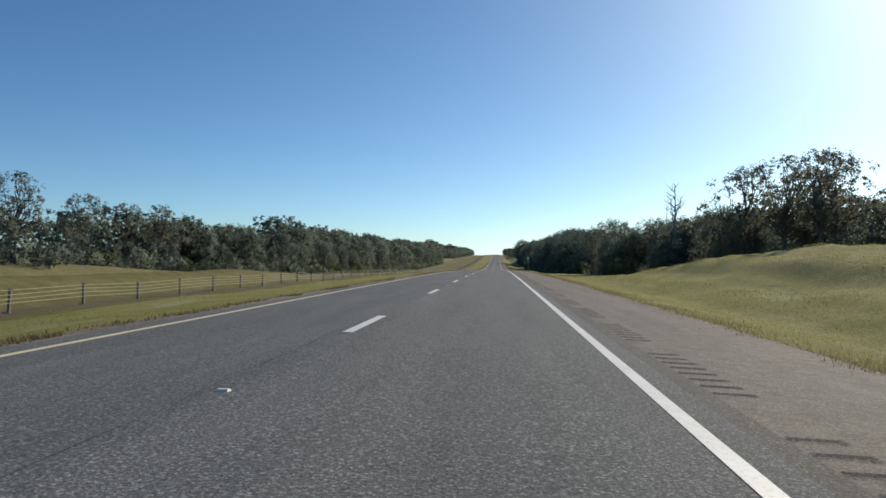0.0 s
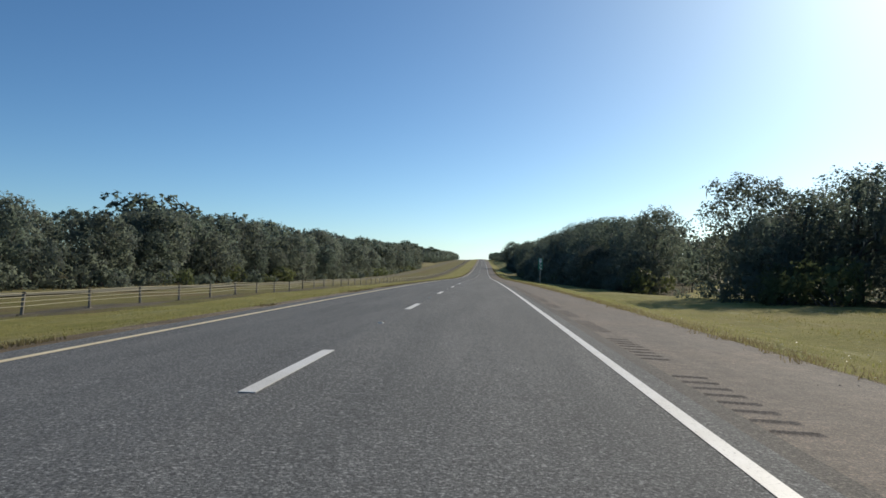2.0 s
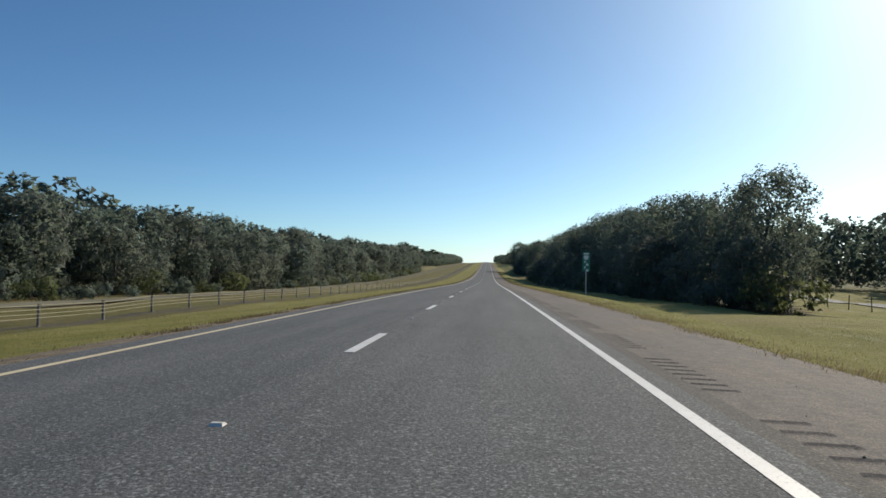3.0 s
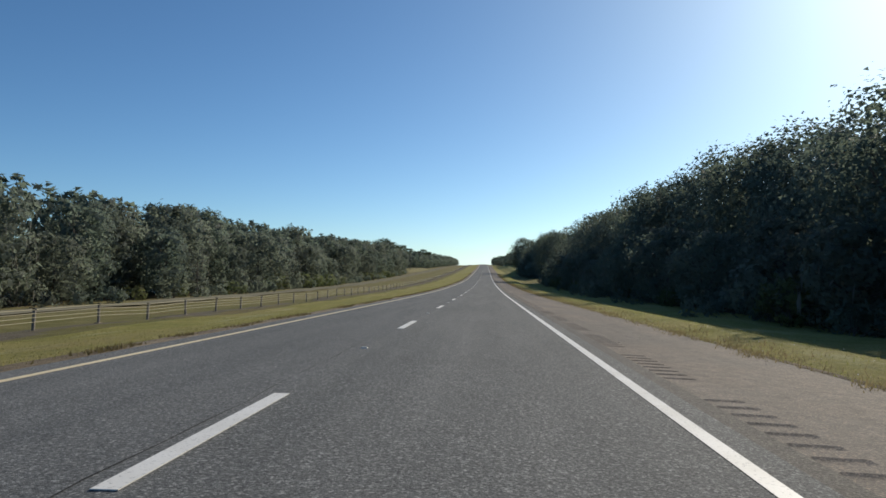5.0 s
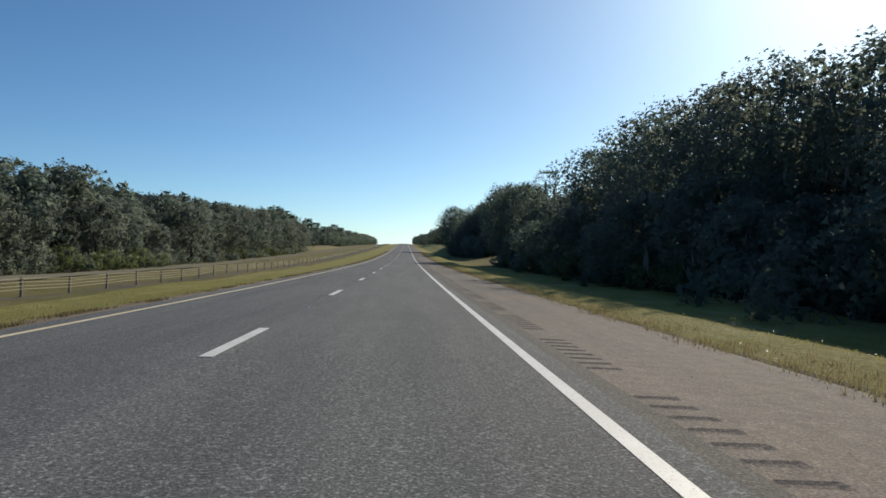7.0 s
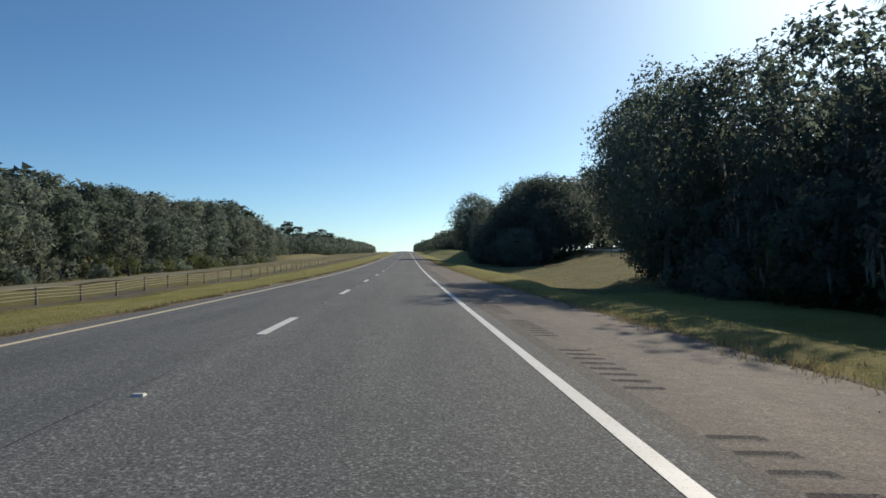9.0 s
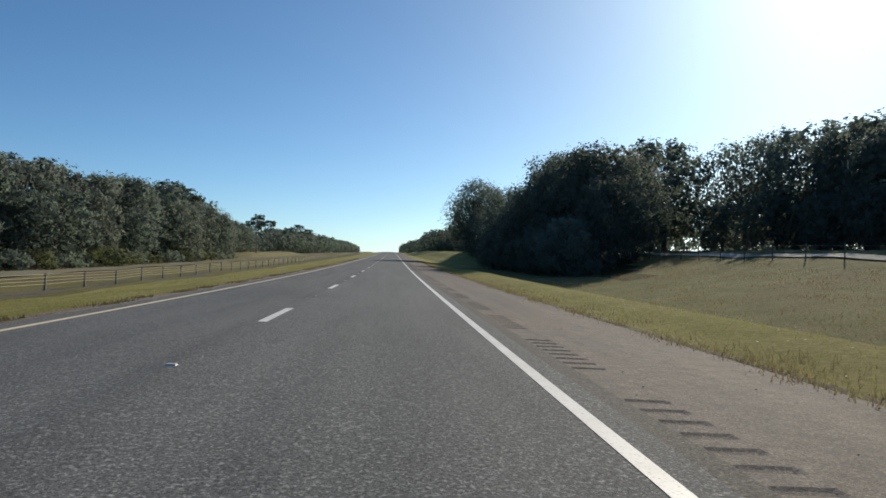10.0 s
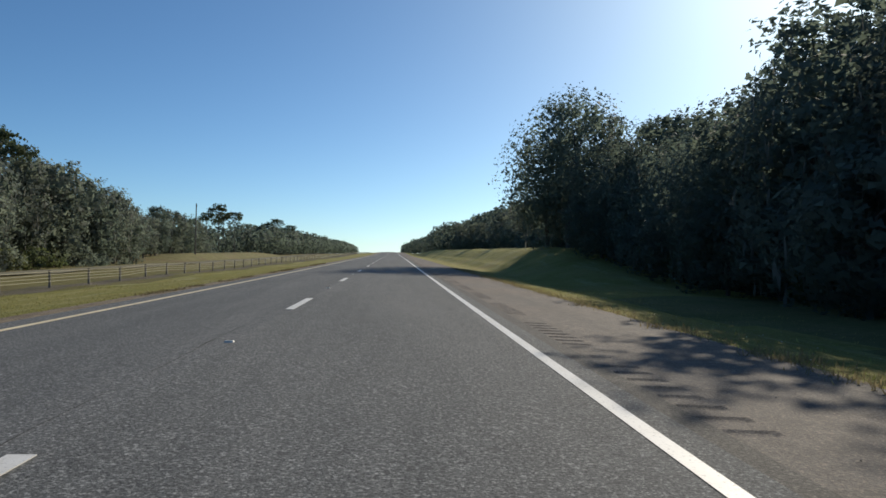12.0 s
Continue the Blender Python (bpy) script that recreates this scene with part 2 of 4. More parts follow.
def spline(kn, v):
    n, h = len(kn), np.diff(kn)
    a, b = np.eye(n), np.zeros(n)
    for i in range(1, n - 1):
        a[i, i - 1], a[i, i], a[i, i + 1] = h[i - 1], 2 * (h[i - 1] + h[i]), h[i]
        b[i] = 6 * ((v[i + 1] - v[i]) / h[i] - (v[i] - v[i - 1]) / h[i - 1])
    m = np.linalg.solve(a, b)

    def at(q):
        q = np.asarray(q, float)
        i = np.clip(np.searchsorted(kn, q) - 1, 0, n - 2)
        s, c = (kn[i + 1] - q) / h[i], (q - kn[i]) / h[i]
        return s * v[i] + c * v[i + 1] + ((s**3 - s) * m[i] + (c**3 - c) * m[i + 1]) * h[i]**2 / 6
    return at


road_z = spline(ROAD_Y, ROAD_Z)


def bend(y):
    """The road swings gently left far ahead."""
    d = np.maximum(np.asarray(y, float) - 480, 0)
    return -8.0e-6 * d**2


def ease(x, a, b):
    t = np.clip((np.asarray(x, float) - a) / (b - a), 0, 1)
    return t * t * (3 - 2 * t)


SEC_X = [-1500, -200, -75, -55, -43, -38.5, -35.5, -24, -21, -17.3, -12, -7.2, -6.35, -6.2, 4.70, 4.80, 6.2, 9.0, 12.0, 20, 70, 300, 1500]
SEC_Z = [4, 0, -1.8, -1.9, -1.85, -1.72, -1.70, -1.62, -1.40, -1.08, -0.78, -0.24, -0.17, -0.5, -0.5, -0.22, -0.32, -0.75, -0.65, -0.45, -0.6, 0, 3]


def ground_z(x, y):
    x, y = np.asarray(x, float), np.asarray(y, float)
    u = x - bend(y)
    z = road_z(y) + np.interp(u, SEC_X, SEC_Z)
    z = z + 2.45 * ease(u, 8.0, 19.5) * (1 - ease(u, 30, 60)) * (1 - ease(y, 46, 97))
    z = z + 2.3 * ease(u, 7.5, 15) * (1 - ease(u, 40, 90)) * ease(y, 446, 476) * (1 - ease(y, 640, 760))
    z = z + 3.0 * ease(u, 15, 36) * ease(y, 325, 365) * (1 - ease(y, 425, 470)) - 0.5 * np.exp(-((u - 13) / 3.0) ** 2) * ease(y, 340, 356) * (1 - ease(y, 384, 398))
    z = z + 1.9 * (1 - ease(u, -46, -40.5)) * ease(u, -75, -55) * (1 - ease(y, 70, 125)) + 1.45 * np.exp(-((u + 28.5) / 2.6) ** 2) * (1 - ease(y, 70, 125))
    z = z + 1.5 * (1 - ease(u, -45, -41)) * ease(u, -62, -52) * ease(y, 540, 570) * (1 - ease(y, 640, 700))
    z = z + 0.52 * np.exp(-((u - 7.4) / 1.5) ** 2) * ease(y, 335, 352) * (1 - ease(y, 396, 425))
    z = z - 0.8 * ease(u, 10, 24) * ease(y, 112, 140) * (1 - ease(y, 185, 225))
    z = z + 0.24 * np.exp(-((u - 6.9) / 1.3) ** 2) * ease(y, 110, 135) * (1 - ease(y, 325, 345))
    z = z + (0.21 * np.sin(1.25 * u + 0.9 * np.sin(0.045 * y)) + 0.13 * np.sin(0.62 * u + 0.31 * y) + 0.07 * np.sin(0.9 * y - 0.7 * u)) * ease(u, 9.5, 12.5) * (1 - ease(u, 26, 34)) * (1 - ease(y, 60, 98))
    rough = 0.10 * np.sin(0.31 * x + 1.3 * np.sin(0.11 * y)) * np.sin(0.23 * y + 0.7) + 0.05 * np.sin(0.9 * x + 0.4) * np.sin(0.71 * y)
    return z + rough * ease(np.abs(u + 0.7), 7.5, 12)


def woods_edge_right(y):
    """How far right of the road's middle the trees begin."""
    return np.interp(y, [-60, 20, 60, 84, 100, 104, 121, 124, 138, 141, 180, 200, 345, 352, 386, 392, 410, 425, 480, 500, 700, 1000],
                     [34, 32, 30, 26, 22, 15, 15, 62, 62, 14, 12.5, 11.5, 11.5, 62, 62, 14.5, 14, 13.5, 14.5, 18.5, 17, 14])


def in_field(x, y):
    """Open pasture behind the gap in the right-hand woods."""
    return 118 < y < 330 and x > 22 + (y - 146) * 0.34 and x < 66 or 345 < y < 440 and 21.5 + max(0, y - 400) * 0.35 < x < 34.5


def woods_edge_left(y):
    return np.interp(y, [-60, 30, 90, 140, 260, 420, 490, 528, 542, 650, 700, 1000], [-52, -50, -49, -45, -43, -42, -43, -45.5, -57, -57, -44, -40])


# ---- ground sheet ----
gx = np.unique(np.concatenate([np.linspace(-1500, -200, 8), np.linspace(-200, -76, 14), np.arange(-75, 71, 1.5), np.arange(5.1, 15, 0.6), [-20.6, -20.0, -19.15, -17.55, -16.9, -16.3, -7.25, -6.7, -6.35, -6.2, 4.70, 4.80], np.linspace(75, 300, 16), np.linspace(300, 1500, 8)]))
gy = np.unique(np.concatenate([np.linspace(-300, -60, 8), np.arange(-60, 560, 2.5), np.linspace(560, 1200, 90), np.linspace(1200, 4200, 24)]))
GX, GY = np.meshgrid(gx, gy)
gv = np.stack([GX + bend(GY), GY, ground_z(GX + bend(GY), GY)], -1).reshape(-1, 3)
ii, jj = np.meshgrid(np.arange(len(gy) - 1), np.arange(len(gx) - 1), indexing='ij')
q0 = (ii * len(gx) + jj).ravel()
ground_me = np_mesh("ground", gv, np.stack([q0, q0 + 1, q0 + 1 + len(gx), q0 + len(gx)], -1), MAT_GRASS, True)
for m_ in (MAT_MEDIAN, MAT_LITTER, MAT_SAND, MAT_PASTURE, MAT_ROADSIDE, MAT_MOWSTRIP):
    ground_me.materials.append(m_)
cxm = 0.5 * (gx[:-1] + gx[1:])[jj.ravel()]
cym = 0.5 * (gy[:-1] + gy[1:])[ii.ravel()]
slot = np.zeros(len(q0), np.int32)
slot[cxm < -15.5] = 1
slot[(cxm > -20.2 + 0.7 * np.sin(cym * 0.19) + 0.4 * np.sin(cym * 0.53)) & (cxm < -16.9 + 0.45 * np.sin(cym * 0.27 + 1) + 0.3 * np.sin(cym * 0.71))] = 6
slot[cxm < -31.5] = 5
slot[(cxm < woods_edge_left(cym) - 1.5) | ((cxm > woods_edge_right(cym) + 3.2) & ~np.array([in_field(a_, b_) for a_, b_ in zip(cxm, cym)]))] = 2
slot[(cym < 84 + 3 * np.sin(cxm * 0.3)) & (cxm > 0)] = 0
slot[(cxm > 66 + 5 * np.sin(cym * 0.07)) | (cxm < -92 + 5 * np.sin(cym * 0.05))] = 4
slot[(cxm > -7.3) & (cxm < -6.2) | (cxm > 4.8) & (cxm < 5.1)] = 3
slot[(cym > 340) & (cym < 440) & (cxm > 9.3 + 0.7 * np.sin(cym * 0.4)) & (slot == 0)] = 4
ground_me.polygons.foreach_set("material_index", slot)
tagged(new("ground", ground_me), "rolling grass verges and sandy woodland floor along the highway", "ground", kind="structure")


def strip(name, xs, zs, y0, y1, step, mat, lift=0.0, smooth=True):
    """A ribbon along the road with the cross-section xs, zs."""
    ys = np.arange(y0, y1 + step * 0.5, step)
    n = len(xs)
    v = np.array([(x + bend(y), y, road_z(y) + z + lift) for y in ys for x, z in zip(xs, zs)])
    i, j = np.meshgrid(np.arange(len(ys) - 1), np.arange(n - 1), indexing='ij')
    a = (i * n + j).ravel()
    return np_mesh(name, v, np.stack([a, a + 1, a + 1 + n, a + n], -1), mat, smooth)


# crown at the lane line, falling to both sides
def cross_z(x):
    return np.interp(x, [-6.35, -5.63, -1.97, 1.68, 4.85], [-0.155, -0.127, 0.0, -0.085, -0.19])


lane_x = [-6.40, -6.30, -5.63, -3.8, -1.97, -0.2, 1.68, 1.98]
road = new("road", strip("road", lane_x, [-0.45] + [float(cross_z(x)) for x in lane_x[1:]], -80, 1400, 5, MAT_LANE, smooth=False))
tagged(road, "two-lane dark grey asphalt carriageway with fine aggregate", "road", kind="structure")
sh_x = [2.62, 3.6, 4.84, 4.90]
shoulder = new("road_shoulder", strip("road_shoulder", sh_x, [float(cross_z(x)) for x in sh_x[:3]] + [-0.5], -80, 1400, 5, MAT_SHOULDER, smooth=False))
tagged(shoulder, "brownish weathered asphalt shoulder with loose grit", "shoulder", kind="structure")
part("shoulder_joint", strip("shoulder_joint", [1.98, 2.2], [float(cross_z(x)) for x in (1.98, 2.2)], -80, 1400, 5, MAT_COARSE), shoulder, "coarse aggregate band beside the white line")

# ground-in rumble strip: groups of seven grooves with smooth asphalt between
rum_y, rum_d = [-80.0], [0.0]
RUMBLE = [(26.92, 4.40), (57.96, 4.41), (73.51, 4.38), (225.22, 4.40), (240.23, 4.41), (364.32, 4.60), (419.09, 4.60)]
ends = [-4.0] + [(p[0] + q[0]) / 2 for p, q in zip(RUMBLE, RUMBLE[1:])] + [640.0]
for (far_end, every), y0, y1 in zip(RUMBLE, ends, ends[1:]):
    k0, k1 = math.ceil((y0 - far_end) / every), math.floor((y1 - far_end) / every)
    for k in range(k0, k1 + 1):
        for j in range(7, -1, -1):
            c = far_end + k * every - 0.395 * j
            if c - 0.09 < rum_y[-1]:
                continue
            for dy, dz in ((-0.085, 0), (-0.06, -0.014), (0.0, -0.022), (0.045, -0.015), (0.085, 0)):
                rum_y.append(c + dy)
                rum_d.append(dz)
rum_y += [700.0, 1400.0]
rum_d += [0.0, 0.0]
rv = []
for yy, dd in zip(rum_y, rum_d):
    zz = float(road_z(yy))
    for x, s in ((2.2, 0), (2.23, 1), (2.57, 1), (2.62, 0)):
        rv.append((x + float(bend(yy)), yy, zz + float(cross_z(x)) + s * dd))
rf = [(4 * i + j, 4 * i + j + 1, 4 * i + j + 5, 4 * i + j + 4) for i in range(len(rum_y) - 1) for j in range(3)]
part("rumble_strip", np_mesh("rumble_strip", rv, rf, MAT_SHOULDER), shoulder, "ground-in rumble grooves in weathered asphalt")

# edge lines
tagged(new("white_edge_line", strip("white_edge_line", [1.57, 1.715], [float(cross_z(1.57)), float(cross_z(1.715))], -80, 1400, 2.5, MAT_WHITE, 0.005)), "solid white thermoplastic edge line on asphalt", "road marking", kind="structure")
tagged(new("yellow_edge_line", strip("yellow_edge_line", [-5.71, -5.55], [float(cross_z(-5.71)), float(cross_z(-5.55))], -80, 1400, 2.5, MAT_YELLOW, 0.005)), "solid yellow edge line beside the median", "road marking", kind="structure")

# broken lane line: 3.05 m dashes every 12.19 m
dash_bm = box_bm(0.15, 3.05, 0.006, (0, 0, 0.002))
for v_ in dash_bm.verts:
    v_.co.x += 0.004 * math.sin(v_.co.y * 9)
dash_me = bm_mesh("lane_dash", dash_bm, MAT_WHITE)
rpm_bm = bmesh.new()
bmesh.ops.create_cube(rpm_bm, size=1, matrix=Matrix.Translation((0, 0, 0.010)) @ Matrix.Diagonal((0.11, 0.10, 0.020, 1)))
for v_ in rpm_bm.verts:
    if v_.co.z > 0.015:
        v_.co.x *= 0.78
        v_.co.y *= 0.45
rpm_me = bm_mesh("road_stud", rpm_bm, MAT_RPM)
for k in range(-5, 110):
    y = -2.12 + 12.192 * k
    yc = y + 1.525
    slope = math.atan2(float(road_z(yc + 1) - road_z(yc - 1)), 2)
    d = new("lane_dash", dash_me)
    d.matrix_world = Matrix.Translation((-1.975 + float(bend(yc)), yc, float(road_z(yc)) + 0.004)) @ Matrix.Rotation(slope, 4, 'X')
    tagged(d, "white painted lane dash on dark asphalt", "road marking", "lane dashes")
    if k < 60:
        ym = y + 7.6
        s = new("road_stud", rpm_me)
        s.location = (-1.985, ym, float(road_z(ym)) - 0.001)
        tagged(s, "small pale raised reflector on the lane line", "road stud", "lane studs")

# dark construction joint beside the lane line
MAT_SEAM = asphalt("joint_sealant", (0.012, 0.012, 0.012), (0.045, 0.044, 0.042), (0.9, 0.9, 0.9), (1.1, 1.1, 1.1))
ys_ = np.arange(-40, 640, 0.8)
wig = 0.018 * np.sin(ys_ * 1.7) + 0.012 * np.sin(ys_ * 4.3 + 1) + 0.02 * np.sin(ys_ * 0.31)
wid = np.clip(0.001 + 0.004 * np.sin(ys_ * 0.23) + 0.003 * np.sin(ys_ * 0.9) + 0.003 * np.sin(ys_ * 3.7), 0.0004, 0.008)
sv = np.stack([np.stack([-2.20 + wig - wid, ys_, road_z(ys_) + cross_z(-2.2) + 0.003], -1), np.stack([-2.20 + wig + wid, ys_, road_z(ys_) + cross_z(-2.2) + 0.003], -1)], 1).reshape(-1, 3)
k_ = 2 * np.arange(len(ys_) - 1)
part("lane_joint", np_mesh("lane_joint", sv, np.stack([k_, k_ + 1, k_ + 3, k_ + 2], -1), MAT_SEAM), road, "ragged dark joint beside the lane line")


# ---- cable barrier in the median ----
BAR_X, BAR_GAP = -18.5, 4.776
barrier = new("cable_barrier")
barrier.location = (BAR_X, 0, 0)
tagged(barrier, "four-strand cable barrier on thin steel posts in the grass median", "barrier")
pb = box_bm(0.115, 0.11, 1.10, (0, 0, 0.38), 0.016)
post_me = bm_mesh("post", pb, MAT_POST)
cb = box_bm(0.127, 0.122, 0.10, (0, 0, 0.89), 0.014)
cap_me = bm_mesh("post_cap", cb, MAT_SLEEVE)
fb = box_bm(0.30, 0.30, 0.05, (0, 0, 0.0), 0.02)
foot_me = bm_mesh("footing", fb, MAT_SAND)
rng = random.Random(5)
first = 1.261 - 8 * BAR_GAP
bar_pts = []
for k in range(0, 230):
    y = first + k * BAR_GAP
    x = BAR_X + float(bend(y))
    z = float(ground_z(x, y))
    bar_pts.append((x, y, z))
    p = part("post", post_me, barrier)
    p.matrix_parent_inverse = Matrix.Translation((-BAR_X, 0, 0))
    p.matrix_basis = Matrix.Translation((x, y, z)) @ Euler((rng.gauss(0, 0.025), rng.gauss(0, 0.02), rng.gauss(0, 0.15))).to_matrix().to_4x4()
    if k < 130:
        c = part("cap", cap_me, p)
        f = part("footing", foot_me, p)
for h_, side in ((0.88, 0.07), (0.71, 0.07), (0.54, 0.07), (0.37, 0.07)):
    cable = part("cable", tubes_mesh("cable", [([(x + side, y, z + h_ + 0.012 * math.sin(0.7 * y + 9 * h_)) for x, y, z in bar_pts], [0.014] * len(bar_pts))], MAT_CABLE, 5), barrier, "pale twisted wire rope")
    cable.matrix_parent_inverse = Matrix.Translation((-BAR_X, 0, 0))


# ---- trees ----
def leaf_cards(rs, centres, size, out=None, loose=0.75):
    """Folded leaf sprays: diamond quads round the given centres that lie more or less along the crown's surface. Vertices and quads."""
    n = len(centres)
    nrm = rs.normal(size=(n, 3))
    if out is not None:
        nrm = out + nrm * loose
    nrm /= np.linalg.norm(nrm, axis=1, keepdims=True)
    d = rs.normal(size=(n, 3))
    d -= nrm * (d * nrm).sum(1, keepdims=True)
    d /= np.linalg.norm(d, axis=1, keepdims=True)
    e = np.cross(d, nrm)
    s = size * rs.uniform(0.55, 1.35, (n, 1))
    w = s * rs.uniform(0.28, 0.5, (n, 1))
    c = np.asarray(centres)
    v = np.stack([c - d * s * 0.5, c + e * w - nrm * s * 0.14, c + d * s * 0.55, c - e * w - nrm * s * 0.14], 1).reshape(-1, 3)
    return v, np.arange(4 * n).reshape(-1, 4)


def leaf_bits(rs, centres, size, out, loose=0.5):
    """Small three-cornered leaf sprays along the crown's surface. Vertices, triangles and the way each corner faces."""
    n = len(centres)
    nrm = out + rs.normal(size=(n, 3)) * loose
    nrm /= np.linalg.norm(nrm, axis=1, keepdims=True)
    d = rs.normal(size=(n, 3))
    d -= nrm * (d * nrm).sum(1, keepdims=True)
    d /= np.linalg.norm(d, axis=1, keepdims=True)
    e = np.cross(nrm, d)
    s = size * rs.uniform(0.5, 1.4, (n, 1))
    w = s * rs.uniform(0.32, 0.6, (n, 1))
    c = np.asarray(centres)
    v = np.stack([c - d * s * 0.5 - e * w, c + d * s * 0.6, c - d * s * 0.4 + e * w], 1)
    g = np.cross(v[:, 1] - v[:, 0], v[:, 2] - v[:, 0])
    away = (g * out).sum(1) < 0
    v[away] = v[away][:, ::-1]
    return v.reshape(-1, 3), np.arange(3 * n).reshape(-1, 3), np.repeat(out + 0.16 * (nrm - out), 3, axis=0)


def leafy_mesh(name, v, way, mat):
    """Leaf triangles that are shaded as the rounded masses they belong to."""
    me = np_mesh(name, v, np.arange(len(v)).reshape(-1, 3), mat, True)
    way = way / np.maximum(np.linalg.norm(way, axis=1, keepdims=True), 1e-6)
    me.normals_split_custom_set_from_vertices(way.astype(np.float32))
    return me


def crown_mesh(rs, lobes, leaves, size, mat, loose=0.5, core=True):
    """Fine leaf sprays in clumps outside, with larger sprays inside that close the crown."""
    pts, out = crown_points(rs, lobes, leaves)
    v, _, way = leaf_bits(rs, pts, size, out, loose)
    if core:
        n, wide = (leaves // 2, 1.3) if size < 0.25 else (leaves // 3, 2.0)
        L = np.array(lobes)[rs.choice(len(lobes), n)]
        d = rs.normal(size=(n, 3))
        d /= np.linalg.norm(d, axis=1, keepdims=True)
        iv, _, iway = leaf_bits(rs, L[:, :3] + d * L[:, 3:4] * rs.uniform(0.35, 0.85, (n, 1)) * np.array([1, 1, 0.85]), size * wide, d, 0.5)
        v, way = np.concatenate([v, iv]), np.concatenate([way, iway])
    return leafy_mesh("crown", v, way, mat)


def lobes_for(rs, h, r, low, count, airy=False):
    """Places and radii of the leafy masses that make up a rounded, uneven crown that reaches up to h."""
    mid_z, ph = low + (h - low) * 0.45, rs.uniform(0, 6.3, 3)
    out = []
    for i in range(count):
        f = 1 - 1.8 * (i + 0.5) / count
        a = i * 2.39996 + rs.uniform(-0.4, 0.4)
        k = (1 - abs(f) ** 2.3) ** (1 / 2.3)
        lr = r * (rs.uniform(0.13, 0.26) if airy else rs.uniform(0.25, 0.42) * (1.1 - 0.2 * max(f, 0)))
        reach = r * (1 + 0.16 * math.sin(2 * a + ph[0]) + 0.12 * math.sin(3 * a + ph[1] + 2 * f)) * rs.uniform(0.86, 1.04)
        q = k * max(0.1, reach - 0.85 * lr) * (rs.uniform(0.45, 1.0) if airy else 1.0)
        z = mid_z + f * ((h - mid_z) if f > 0 else (mid_z - low)) * rs.uniform(0.84, 1.0) * (1 + 0.10 * math.sin(a + ph[2]))
        out.append((q * math.cos(a), q * math.sin(a), z - 0.6 * lr * max(f, 0), lr))
    cap = sorted(z + 0.85 * lr for x, y, z, lr in out)[-5] + 0.10 * r
    out = [(x, y, min(z, cap - 0.85 * lr), lr) for x, y, z, lr in out]
    top = max(z + 0.85 * lr for x, y, z, lr in out)
    return [(x, y, low + (z - low) * (h - low) / (top - low), lr) for x, y, z, lr in out]


def crown_points(rs, lobes, n, clump=9):
    """Points in clumps over the outer sides of the lobes, and the way each one faces."""
    A = np.array(lobes)
    centre = np.array([0, 0, A[:, 2].mean() * 0.9])
    w = A[:, 3] ** 2
    m = n // clump + 1
    L = A[rs.choice(len(A), m, p=w / w.sum())]
    away = L[:, :3] - centre
    away /= np.linalg.norm(away, axis=1, keepdims=True) + 0.3
    d = rs.normal(size=(m, 3))
    d = d / np.linalg.norm(d, axis=1, keepdims=True) + 0.55 * away
    d /= np.linalg.norm(d, axis=1, keepdims=True)
    c = L[:, :3] + d * L[:, 3:4] * rs.uniform(0.78, 1.08, (m, 1)) * np.array([1, 1, 0.85])
    pick = np.repeat(np.arange(m), clump)[:n]
    pts = c[pick] + rs.normal(size=(n, 3)) * (0.10 * L[pick, 3:4] + 0.06)
    face = 0.5 * d + 0.75 * (c - centre) / (np.linalg.norm(c - centre, axis=1, keepdims=True) + 0.01) + rs.normal(size=(m, 3)) * 0.12
    face /= np.linalg.norm(face, axis=1, keepdims=True)
    return pts, face[pick]


def wiggly(rs, a, b, n, amount):
    a, b = np.array(a, float), np.array(b, float)
    pts = [a + (b - a) * i / (n - 1) for i in range(n)]
    L = np.linalg.norm(b - a)
    return [tuple(p + (rs.normal(size=3) * amount * L if 0 < i < n - 1 else 0)) for i, p in enumerate(pts)]


def branching(rs, h, lobes, fork, base_r, limbs):
    """Trunk and limbs that reach into the lobes."""
    top = (rs.normal() * 0.3, rs.normal() * 0.3, h * 0.8)
    out = [(wiggly(rs, (0, 0, -0.6), (0.1, 0.05, fork), 4, 0.02), [base_r * 1.35, base_r, base_r * 0.9, base_r * 0.8]),
           (wiggly(rs, (0.1, 0.05, fork), top, 6, 0.035), list(np.linspace(base_r * 0.8, 0.05, 6)))]
    order = rs.permutation(len(lobes))[:limbs]
    for i in order:
        x, y, z, lr = lobes[i]
        zb = fork + (z - fork) * rs.uniform(0.1, 0.5) if z > fork else fork * rs.uniform(0.6, 0.95)
        k = max(0.0, (zb - fork) / max(0.1, h * 0.8 - fork))
        out.append((wiggly(rs, (top[0] * k, top[1] * k, zb), (x, y, z), 5, 0.06), list(np.linspace(base_r * 0.42 * (1 - 0.5 * k), 0.03, 5))))
    return out


